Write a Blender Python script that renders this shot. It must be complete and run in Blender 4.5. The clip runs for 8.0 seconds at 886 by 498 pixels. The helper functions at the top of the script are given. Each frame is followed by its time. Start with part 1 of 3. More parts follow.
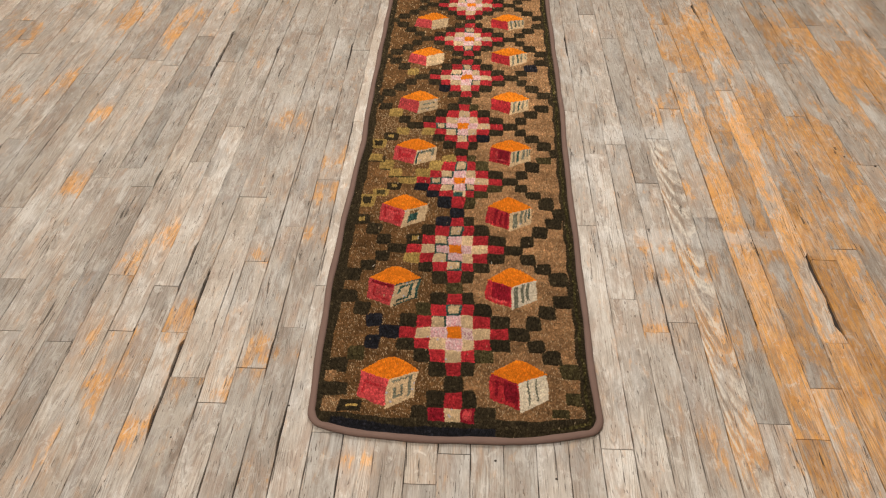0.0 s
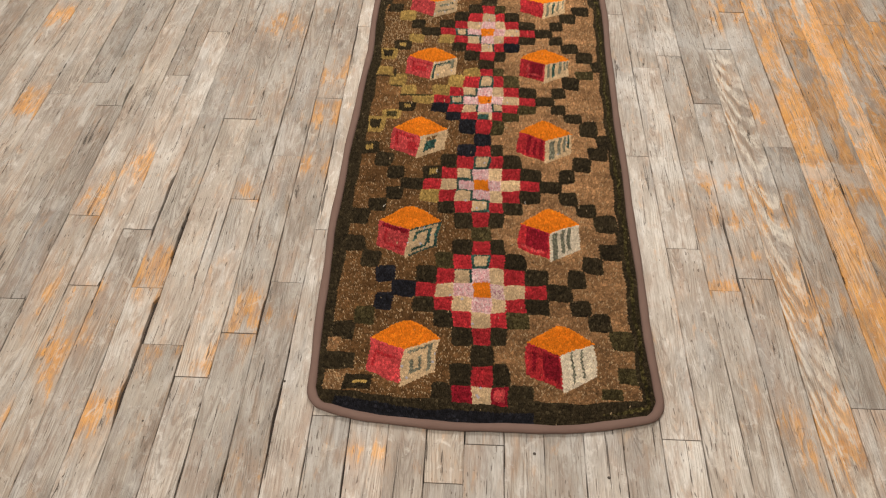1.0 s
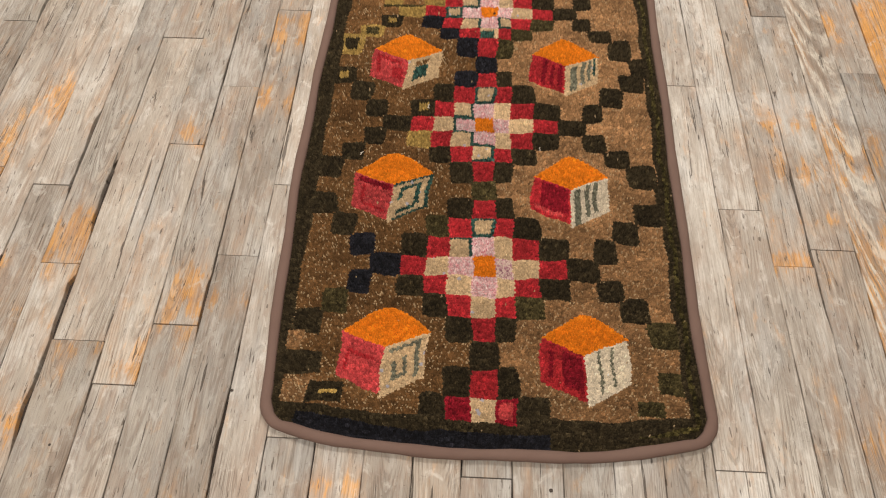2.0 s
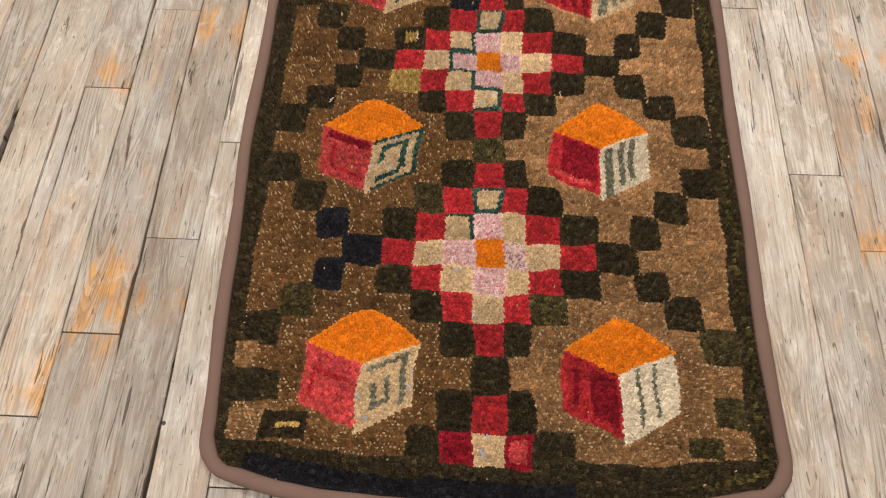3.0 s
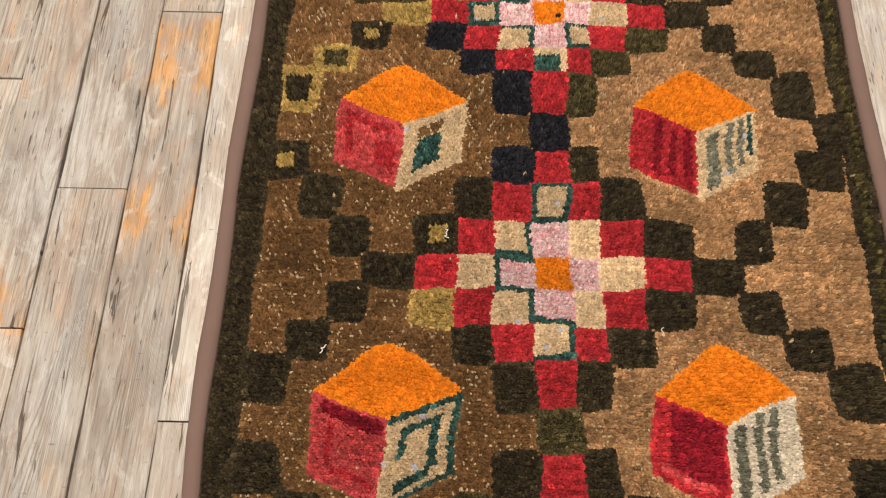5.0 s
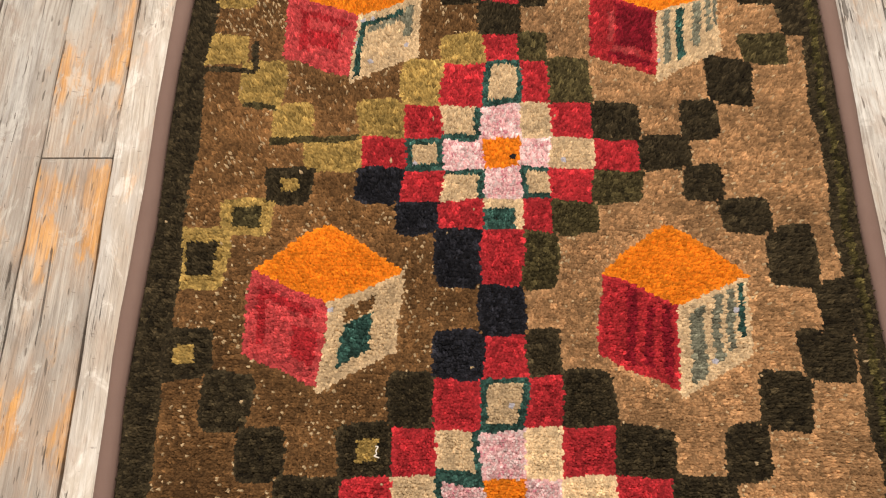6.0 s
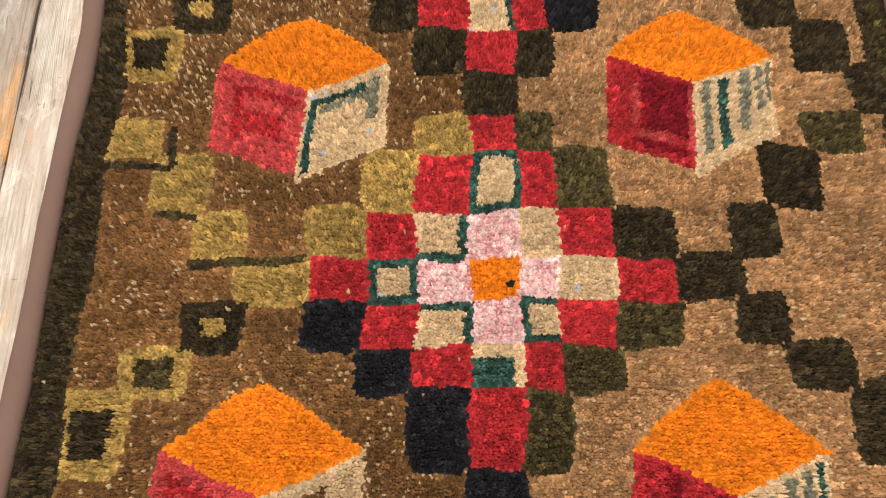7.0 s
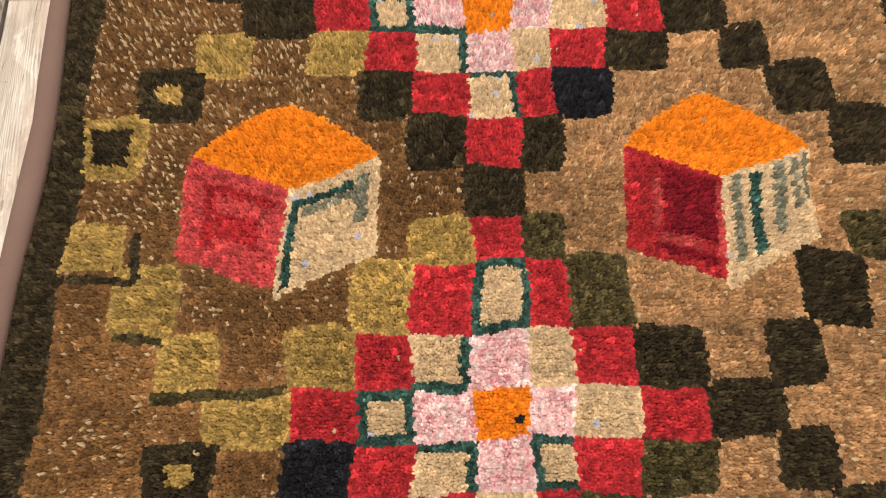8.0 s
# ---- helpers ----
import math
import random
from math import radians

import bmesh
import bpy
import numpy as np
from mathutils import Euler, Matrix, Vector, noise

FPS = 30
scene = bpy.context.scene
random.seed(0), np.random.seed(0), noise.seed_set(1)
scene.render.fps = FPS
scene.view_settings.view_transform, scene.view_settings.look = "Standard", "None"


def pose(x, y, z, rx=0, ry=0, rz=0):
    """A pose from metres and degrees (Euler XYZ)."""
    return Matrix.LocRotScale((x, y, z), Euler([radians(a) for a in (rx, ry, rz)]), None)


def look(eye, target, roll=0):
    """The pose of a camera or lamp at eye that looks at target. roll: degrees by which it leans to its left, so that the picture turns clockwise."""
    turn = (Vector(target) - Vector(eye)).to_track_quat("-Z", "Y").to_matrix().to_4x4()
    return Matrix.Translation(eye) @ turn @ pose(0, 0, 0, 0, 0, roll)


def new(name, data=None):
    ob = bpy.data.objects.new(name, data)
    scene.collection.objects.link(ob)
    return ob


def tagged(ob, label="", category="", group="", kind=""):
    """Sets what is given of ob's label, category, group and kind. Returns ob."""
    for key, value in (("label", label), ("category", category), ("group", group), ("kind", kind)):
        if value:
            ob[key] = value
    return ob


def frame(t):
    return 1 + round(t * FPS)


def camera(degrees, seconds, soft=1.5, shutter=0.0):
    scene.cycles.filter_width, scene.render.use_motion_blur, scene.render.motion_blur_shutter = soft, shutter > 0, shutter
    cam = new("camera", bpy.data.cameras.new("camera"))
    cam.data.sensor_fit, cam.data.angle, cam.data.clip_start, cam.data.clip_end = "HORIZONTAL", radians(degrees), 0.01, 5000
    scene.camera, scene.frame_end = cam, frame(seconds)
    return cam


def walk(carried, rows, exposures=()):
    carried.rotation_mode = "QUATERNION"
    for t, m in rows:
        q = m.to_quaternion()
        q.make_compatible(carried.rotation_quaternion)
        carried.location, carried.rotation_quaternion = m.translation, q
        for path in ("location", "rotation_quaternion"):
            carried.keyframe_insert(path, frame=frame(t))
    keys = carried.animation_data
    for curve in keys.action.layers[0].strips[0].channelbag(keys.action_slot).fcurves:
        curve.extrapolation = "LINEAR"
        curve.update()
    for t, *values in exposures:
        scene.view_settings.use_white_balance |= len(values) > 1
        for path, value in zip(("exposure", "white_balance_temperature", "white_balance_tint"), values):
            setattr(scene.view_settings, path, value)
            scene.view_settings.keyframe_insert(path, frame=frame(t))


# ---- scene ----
cam = camera(60.0, 8.0, soft=1.15)
PATH = [
    (0, (0.017, -1.055, 1.522), (-0.044, 0.427, 0.18), -0.1),
    (0.5, (-0.004, -0.883, 1.425), (-0.071, 0.516, -0.003), -0.2),
    (1, (-0.042, -0.737, 1.34), (-0.108, 0.565, -0.177), -0.2),
    (1.5, (-0.05, -0.566, 1.232), (-0.113, 0.633, -0.367), -0.3),
    (1.7, (-0.039, -0.5, 1.188), (-0.107, 0.664, -0.438), -0.6),
    (2.8, (-0.039, -0.216, 0.968), (-0.086, 0.709, -0.805), -0.4),
    (3, (-0.05, -0.164, 0.927), (-0.093, 0.73, -0.861), -0.3),
    (3.5, (-0.093, -0.036, 0.855), (-0.13, 0.793, -0.965), -0.4),
    (4, (-0.119, 0.072, 0.823), (-0.153, 0.862, -1.014), -0.6),
    (4.5, (-0.124, 0.189, 0.783), (-0.147, 0.964, -1.061), -0.2),
    (5, (-0.121, 0.343, 0.754), (-0.145, 1.089, -1.101), -0.6),
    (5.2, (-0.11, 0.389, 0.752), (-0.131, 1.14, -1.102), -0.6),
    (6.3, (-0.059, 0.651, 0.652), (-0.063, 1.336, -1.226), -0.6),
    (6.5, (-0.057, 0.68, 0.619), (-0.057, 1.374, -1.257), -0.3),
    (7, (-0.054, 0.767, 0.558), (-0.041, 1.474, -1.312), 0.3),
    (7.5, (-0.043, 0.824, 0.518), (-0.026, 1.537, -1.351), 0.3),
    (8, (-0.054, 0.87, 0.52), (-0.031, 1.591, -1.345), 0.6),
]
walk(cam, [(t, look(eye, target, roll)) for t, eye, target, roll in PATH],
     [(0.0, -0.17), (1.5, -0.20), (3.0, -0.05), (4.5, 0.11), (8.0, 0.16)])

# ---- light: a closed room, lit by soft warm lamps under its ceiling ----
world = bpy.data.worlds.new("room_air")
scene.world = world
world.use_nodes = True
world.node_tree.nodes["Background"].inputs["Color"].default_value = (1.0, 0.86, 0.70, 1)
world.node_tree.nodes["Background"].inputs["Strength"].default_value = 0.10


def ceiling_lamp(x, y, watts, sx, sy, colour=(1.0, 0.90, 0.78)):
    lamp = bpy.data.lights.new("ceiling_lamp", "AREA")
    lamp.shape, lamp.size, lamp.size_y = "RECTANGLE", sx, sy
    lamp.energy, lamp.color = watts, colour
    new("ceiling_lamp", lamp).matrix_world = pose(x, y, 2.68)


ceiling_lamp(0.2, 1.7, 62, 1.2, 0.6)
ceiling_lamp(-2.2, 3.4, 50, 1.2, 0.6)
ceiling_lamp(1.7, 5.0, 24, 1.2, 0.6)
ceiling_lamp(-0.6, -0.9, 58, 1.2, 0.6)

# ---- materials ----


def material(name):
    mat = bpy.data.materials.new(name)
    mat.use_nodes = True
    nt = mat.node_tree
    return mat, nt, nt.nodes["Principled BSDF"]


def node(nt, kind, **values):
    n = nt.nodes.new(kind)
    for key, value in values.items():
        n.inputs[key.replace("_", " ")].default_value = value
    return n


def maths(nt, op, a, b=0.5, clamp=False):
    n = nt.nodes.new("ShaderNodeMath")
    n.operation, n.use_clamp = op, clamp
    for i, v in enumerate((a, b)):
        if isinstance(v, (int, float)):
            n.inputs[i].default_value = v
        else:
            nt.links.new(v, n.inputs[i])
    return n.outputs[0]


def mixed(nt, fac, a, b, blend="MIX"):
    n = nt.nodes.new("ShaderNodeMix")
    n.data_type, n.blend_type = "RGBA", blend
    for i, v in ((0, fac), (6, a), (7, b)):
        if isinstance(v, (int, float)):
            n.inputs[i].default_value = v
        elif isinstance(v, tuple):
            n.inputs[i].default_value = (*v, 1)
        else:
            nt.links.new(v, n.inputs[i])
    return n.outputs[2]


def noise_at(nt, where, sx, sy, sz=1.0, detail=4.0, rough=0.6, distort=0.0):
    m = nt.nodes.new("ShaderNodeMapping")
    m.inputs["Scale"].default_value = (sx, sy, sz)
    nt.links.new(where, m.inputs["Vector"])
    n = node(nt, "ShaderNodeTexNoise", Scale=1.0, Detail=detail, Roughness=rough, Distortion=distort)
    nt.links.new(m.outputs[0], n.inputs["Vector"])
    return n.outputs["Fac"]


def step(nt, value, low, high):
    n = nt.nodes.new("ShaderNodeMapRange")
    n.interpolation_type = "SMOOTHSTEP"
    n.inputs["From Min"].default_value, n.inputs["From Max"].default_value = low, high
    nt.links.new(value, n.inputs["Value"])
    return n.outputs[0]


def plank_material():
    """Old boards: greyed and limewashed, with remains of an orange stain. The object's colour holds how much stain, how light, how limed."""
    mat, nt, bsdf = material("limewashed_board")
    info = nt.nodes.new("ShaderNodeObjectInfo")
    local = nt.nodes.new("ShaderNodeTexCoord").outputs["Object"]
    luck = info.outputs["Random"]
    shift = nt.nodes.new("ShaderNodeCombineXYZ")
    for i, far in enumerate((37.0, 91.0, 13.0)):
        nt.links.new(maths(nt, "MULTIPLY", luck, far), shift.inputs[i])
    add = nt.nodes.new("ShaderNodeVectorMath")
    nt.links.new(local, add.inputs[0])
    nt.links.new(shift.outputs[0], add.inputs[1])
    own = add.outputs[0]
    split = nt.nodes.new("ShaderNodeSeparateColor")
    nt.links.new(info.outputs["Color"], split.inputs[0])
    light, lime, warmth = split.outputs[1], split.outputs[2], split.outputs[0]
    left_over = nt.nodes.new("ShaderNodeAttribute")
    left_over.attribute_name = "stain"
    stain = left_over.outputs["Fac"]

    grain = noise_at(nt, own, 300, 7.0, 1, 4, 0.62, 0.3)
    fine = noise_at(nt, own, 640, 26, 1, 3, 0.7)
    broad = noise_at(nt, own, 9, 2.2, 1, 3, 0.55, 0.4)
    mottle = noise_at(nt, own, 60, 24, 1, 5, 0.66, 0.4)
    # cathedral figure of the growth rings, plain on some boards and hidden on most
    at = nt.nodes.new("ShaderNodeSeparateXYZ")
    nt.links.new(local, at.inputs[0])
    figured = step(nt, lime, 0.94, 1.0)
    bend = maths(nt, "MULTIPLY", maths(nt, "POWER", maths(nt, "ADD", at.outputs[0], maths(nt, "MULTIPLY", maths(nt, "SUBTRACT", luck, 0.5), 0.05)), 2.0), maths(nt, "SUBTRACT", 8500.0, maths(nt, "MULTIPLY", figured, 6600.0)))
    along = maths(nt, "ADD", maths(nt, "MULTIPLY", at.outputs[1], 26.0), maths(nt, "MULTIPLY", broad, 9.0))
    phase = maths(nt, "ADD", maths(nt, "SUBTRACT", along, bend), maths(nt, "MULTIPLY", mottle, 1.2))
    rings = maths(nt, "ADD", maths(nt, "MULTIPLY", maths(nt, "SINE", maths(nt, "MULTIPLY", phase, 2.4)), 0.5), 0.5)

    # bleached wood: soft drifts of taupe, grey and pale boards
    base = mixed(nt, step(nt, broad, 0.32, 0.68), (0.345, 0.308, 0.278), (0.490, 0.468, 0.442))
    base = mixed(nt, maths(nt, "MULTIPLY", step(nt, warmth, 0.3, 0.9), 0.22), base, (0.50, 0.42, 0.33))
    blush = step(nt, noise_at(nt, own, 11, 4.0, 1, 4, 0.6, 0.4), 0.50, 0.66)
    base = mixed(nt, maths(nt, "MULTIPLY", blush, 0.62), base, (0.365, 0.283, 0.235))
    grey = step(nt, noise_at(nt, own, 12, 3.4, 1, 4, 0.55, 0.4), 0.50, 0.66)
    base = mixed(nt, maths(nt, "MULTIPLY", grey, 0.62), base, (0.385, 0.385, 0.390))
    # limewash, trodden in and worn off across the boards
    ground = nt.nodes.new("ShaderNodeNewGeometry").outputs["Position"]
    trod = maths(nt, "ADD", maths(nt, "MULTIPLY", noise_at(nt, ground, 8, 4.5, 1, 5, 0.62, 0.4), 0.62), maths(nt, "MULTIPLY", noise_at(nt, own, 60, 9, 1, 5, 0.68, 0.3), 0.38))
    # what is left of the stain
    patch = maths(nt, "ADD", maths(nt, "MULTIPLY", noise_at(nt, own, 26, 5.0, 1, 5, 0.62, 0.3), 0.74), maths(nt, "MULTIPLY", mottle, 0.26))
    edge = maths(nt, "SUBTRACT", 0.79, maths(nt, "MULTIPLY", stain, 0.42))
    mask = step(nt, maths(nt, "SUBTRACT", patch, edge), -0.02, 0.05)
    mask = maths(nt, "MULTIPLY", mask, maths(nt, "ADD", 0.74, maths(nt, "MULTIPLY", step(nt, grain, 0.36, 0.60), 0.4)), True)
    tanned = step(nt, maths(nt, "SUBTRACT", patch, edge), -0.16, 0.02)
    base = mixed(nt, maths(nt, "MULTIPLY", tanned, 0.50), base, (0.50, 0.330, 0.215))
    amber = mixed(nt, step(nt, mottle, 0.3, 0.7), (0.560, 0.255, 0.060), (0.780, 0.400, 0.100))
    base = mixed(nt, maths(nt, "MULTIPLY", mask, maths(nt, "ADD", 0.46, maths(nt, "MULTIPLY", stain, 0.50)), True), base, amber)
    specks = step(nt, noise_at(nt, own, 40, 13, 1, 5, 0.64, 0.3), 0.58, 0.70)
    base = mixed(nt, maths(nt, "MULTIPLY", specks, 0.42), base, (0.62, 0.37, 0.19))
    # limewash left on the face and along the rings
    white = maths(nt, "MULTIPLY", step(nt, noise_at(nt, own, 48, 7.0, 1, 5, 0.66, 0.5), 0.52, 0.70), maths(nt, "MULTIPLY", lime, 0.55))
    base = mixed(nt, white, base, (0.64, 0.632, 0.618))
    base = mixed(nt, maths(nt, "MULTIPLY", step(nt, trod, 0.50, 0.62), maths(nt, "SUBTRACT", 0.62, maths(nt, "MULTIPLY", mask, 0.40))), base, (0.645, 0.648, 0.646))
    base = mixed(nt, maths(nt, "MULTIPLY", step(nt, trod, 0.47, 0.38), 0.42), base, (0.270, 0.225, 0.195))
    # two pale bands across the eastern boards: lamp reflections painted into the colour
    spot = nt.nodes.new("ShaderNodeSeparateXYZ")
    nt.links.new(ground, spot.inputs[0])
    ragged = maths(nt, "MULTIPLY", maths(nt, "SUBTRACT", noise_at(nt, ground, 14, 20, 1, 5, 0.7), 0.5), 0.16)
    for sheen_x, sheen_y, long, broad_by in ((0.68, 0.70, 0.30, 0.030), (0.60, 1.27, 0.20, 0.045)):
        off_x = step(nt, maths(nt, "ABSOLUTE", maths(nt, "SUBTRACT", spot.outputs[0], sheen_x)), long, long * 0.8)
        off_y = step(nt, maths(nt, "ADD", maths(nt, "ABSOLUTE", maths(nt, "SUBTRACT", spot.outputs[1], sheen_y)), ragged), broad_by * 1.7, broad_by * 0.6)
        base = mixed(nt, maths(nt, "MULTIPLY", maths(nt, "MULTIPLY", off_x, off_y), 0.60), base, (0.56, 0.565, 0.57))
    somewhere = step(nt, noise_at(nt, own, 12, 4, 1, 3, 0.6), 0.46, 0.60)
    ringed = maths(nt, "MULTIPLY", step(nt, rings, 0.35, 0.75), maths(nt, "ADD", maths(nt, "MULTIPLY", somewhere, 0.22), maths(nt, "MULTIPLY", maths(nt, "MULTIPLY", figured, step(nt, mottle, 0.42, 0.56)), 0.70)))
    base = mixed(nt, ringed, base, (0.70, 0.672, 0.62))
    veins = maths(nt, "MULTIPLY", step(nt, rings, 0.26, 0.08), maths(nt, "ADD", maths(nt, "MULTIPLY", somewhere, 0.34), maths(nt, "MULTIPLY", figured, 0.22)))
    base = mixed(nt, veins, base, (0.235, 0.190, 0.155))
    # open grain in fine straight lines, stronger in some stretches than in others
    where = step(nt, noise_at(nt, own, 16, 3.0, 1, 2, 0.5), 0.38, 0.66)
    dark_grain = maths(nt, "MULTIPLY", step(nt, grain, 0.47, 0.36), maths(nt, "ADD", 0.22, maths(nt, "MULTIPLY", where, 0.36)))
    base = mixed(nt, dark_grain, base, (0.190, 0.152, 0.124))
    pale = step(nt, noise_at(nt, own, 250, 8, 1, 4, 0.68, 0.2), 0.54, 0.64)
    base = mixed(nt, maths(nt, "MULTIPLY", pale, 0.30), base, (0.72, 0.70, 0.67))
    smudge = step(nt, noise_at(nt, own, 26, 13, 1, 5, 0.68, 0.4), 0.63, 0.74)
    base = mixed(nt, maths(nt, "MULTIPLY", smudge, 0.50), base, (0.20, 0.185, 0.175))
    dabs = step(nt, noise_at(nt, own, 44, 17, 1, 5, 0.66, 0.5), 0.53, 0.66)
    base = mixed(nt, maths(nt, "MULTIPLY", dabs, 0.42), base, (0.345, 0.262, 0.215))
    smear = step(nt, noise_at(nt, own, 38, 21, 1, 6, 0.70, 0.8), 0.55, 0.66)
    base = mixed(nt, maths(nt, "MULTIPLY", smear, 0.45), base, (0.68, 0.672, 0.655))
    nicks = step(nt, noise_at(nt, own, 95, 300, 1, 2, 0.6), 0.31, 0.25)
    base = mixed(nt, maths(nt, "MULTIPLY", nicks, 0.55), base, (0.14, 0.115, 0.10))
    thin = maths(nt, "ADD", maths(nt, "MULTIPLY", maths(nt, "SINE", maths(nt, "MULTIPLY", phase, 6.5)), 0.5), 0.5)
    thin = maths(nt, "MULTIPLY", step(nt, thin, 0.32, 0.08), step(nt, noise_at(nt, own, 16, 5, 1, 3, 0.6), 0.53, 0.62))
    base = mixed(nt, maths(nt, "MULTIPLY", thin, 0.36), base, (0.20, 0.165, 0.14))
    # dark pores, scratches, knots
    pores = maths(nt, "MULTIPLY", step(nt, fine, 0.46, 0.36), 0.32)
    base = mixed(nt, pores, base, (0.13, 0.10, 0.08))
    split_line = step(nt, noise_at(nt, own, 105, 5.0, 1, 4, 0.65, 1.1), 0.352, 0.332)
    base = mixed(nt, maths(nt, "MULTIPLY", split_line, 0.8), base, (0.06, 0.048, 0.04))
    ticks = step(nt, noise_at(nt, own, 290, 42, 1, 1, 0.5), 0.31, 0.265)
    flaws = step(nt, noise_at(nt, own, 11, 6, 1, 2, 0.5), 0.36, 0.52)
    base = mixed(nt, maths(nt, "MULTIPLY", maths(nt, "MULTIPLY", ticks, flaws), 0.75), base, (0.09, 0.07, 0.055))
    km = nt.nodes.new("ShaderNodeMapping")
    km.inputs["Scale"].default_value = (13, 5.0, 1)
    nt.links.new(own, km.inputs["Vector"])
    cells = nt.nodes.new("ShaderNodeTexVoronoi")
    cells.inputs["Scale"].default_value = 1.0
    nt.links.new(km.outputs[0], cells.inputs["Vector"])
    chosen = nt.nodes.new("ShaderNodeSeparateColor")
    nt.links.new(cells.outputs["Color"], chosen.inputs[0])
    reach = maths(nt, "ADD", cells.outputs["Distance"], maths(nt, "MULTIPLY", mottle, 0.16))
    knot = maths(nt, "MULTIPLY", step(nt, reach, 0.25, 0.10), step(nt, chosen.outputs[0], 0.86, 0.88))
    base = mixed(nt, maths(nt, "MULTIPLY", knot, 0.6), base, (0.105, 0.085, 0.075))
    tone = nt.nodes.new("ShaderNodeHueSaturation")
    nt.links.new(base, tone.inputs["Color"])
    nt.links.new(light, tone.inputs["Value"])
    nt.links.new(tone.outputs[0], bsdf.inputs["Base Color"])
    rough = maths(nt, "ADD", 0.36, maths(nt, "MULTIPLY", mottle, 0.36))
    nt.links.new(rough, bsdf.inputs["Roughness"])
    bsdf.inputs["Specular IOR Level"].default_value = 0.45
    bump = node(nt, "ShaderNodeBump", Strength=0.8, Distance=0.0020)
    height = maths(nt, "ADD", maths(nt, "ADD", grain, maths(nt, "MULTIPLY", fine, 0.5)), maths(nt, "MULTIPLY", maths(nt, "ADD", split_line, maths(nt, "MULTIPLY", thin, 0.3)), -1.5))
    nt.links.new(height, bump.inputs["Height"])
    nt.links.new(bump.outputs[0], bsdf.inputs["Normal"])
    return mat


def wool_material():
    """Knotted wool pile: the dyed colour of each tuft, with the mottling of the fibres."""
    mat, nt, bsdf = material("wool_pile")
    dye = nt.nodes.new("ShaderNodeAttribute")
    dye.attribute_name = "dye"
    geo = nt.nodes.new("ShaderNodeNewGeometry")
    fibre = noise_at(nt, geo.outputs["Position"], 900, 700, 900, 2, 0.6)
    tone = nt.nodes.new("ShaderNodeHueSaturation")
    nt.links.new(dye.outputs["Color"], tone.inputs["Color"])
    nt.links.new(maths(nt, "ADD", 0.54, maths(nt, "MULTIPLY", fibre, 0.72)), tone.inputs["Value"])
    nt.links.new(tone.outputs[0], bsdf.inputs["Base Color"])
    bsdf.inputs["Roughness"].default_value = 0.85
    bsdf.inputs["Specular IOR Level"].default_value = 0.12
    bump = node(nt, "ShaderNodeBump", Strength=0.5, Distance=0.0008)
    nt.links.new(fibre, bump.inputs["Height"])
    nt.links.new(bump.outputs[0], bsdf.inputs["Normal"])
    return mat


def cloth_material():
    mat, nt, bsdf = material("binding_cloth")
    geo = nt.nodes.new("ShaderNodeNewGeometry")
    weave = noise_at(nt, geo.outputs["Position"], 1100, 1100, 1100, 2, 0.6)
    stains = noise_at(nt, geo.outputs["Position"], 14, 14, 14, 4, 0.6)
    c = mixed(nt, stains, (0.150, 0.092, 0.078), (0.215, 0.145, 0.125))
    c = mixed(nt, maths(nt, "MULTIPLY", weave, 0.35), c, (0.09, 0.055, 0.05))
    nt.links.new(c, bsdf.inputs["Base Color"])
    bsdf.inputs["Roughness"].default_value = 0.9
    bump = node(nt, "ShaderNodeBump", Strength=0.4, Distance=0.0006)
    nt.links.new(weave, bump.inputs["Height"])
    nt.links.new(bump.outputs[0], bsdf.inputs["Normal"])
    return mat


def plain(name, colour, rough=0.8, spread=0.12, scale=3.0):
    mat, nt, bsdf = material(name)
    geo = nt.nodes.new("ShaderNodeNewGeometry")
    n = noise_at(nt, geo.outputs["Position"], scale, scale, scale, 5, 0.6)
    dark = tuple(v * (1 - spread) for v in colour)
    nt.links.new(mixed(nt, n, dark, colour), bsdf.inputs["Base Color"])
    bsdf.inputs["Roughness"].default_value = rough
    return mat


BOARD, WOOL, CLOTH = plank_material(), wool_material(), cloth_material()
PLASTER = plain("wall_plaster", (0.72, 0.66, 0.57))
CEILING = plain("ceiling_paint", (0.78, 0.75, 0.70))
DIRT = plain("joint_dirt", (0.062, 0.048, 0.042), 0.95, 0.5, 60)
JUTE = plain("rug_backing", (0.07, 0.05, 0.035), 0.95, 0.3, 200)

# ---- the room ----


def block(name, x0, x1, y0, y1, z0, z1, mat):
    bm = bmesh.new()
    bmesh.ops.create_cube(bm, size=1)
    for v in bm.verts:
        v.co = (x0 + (v.co.x + 0.5) * (x1 - x0), y0 + (v.co.y + 0.5) * (y1 - y0), z0 + (v.co.z + 0.5) * (z1 - z0))
    mesh = bpy.data.meshes.new(name)
    bm.to_mesh(mesh)
    bm.free()
    mesh.materials.append(mat)
    return new(name, mesh)


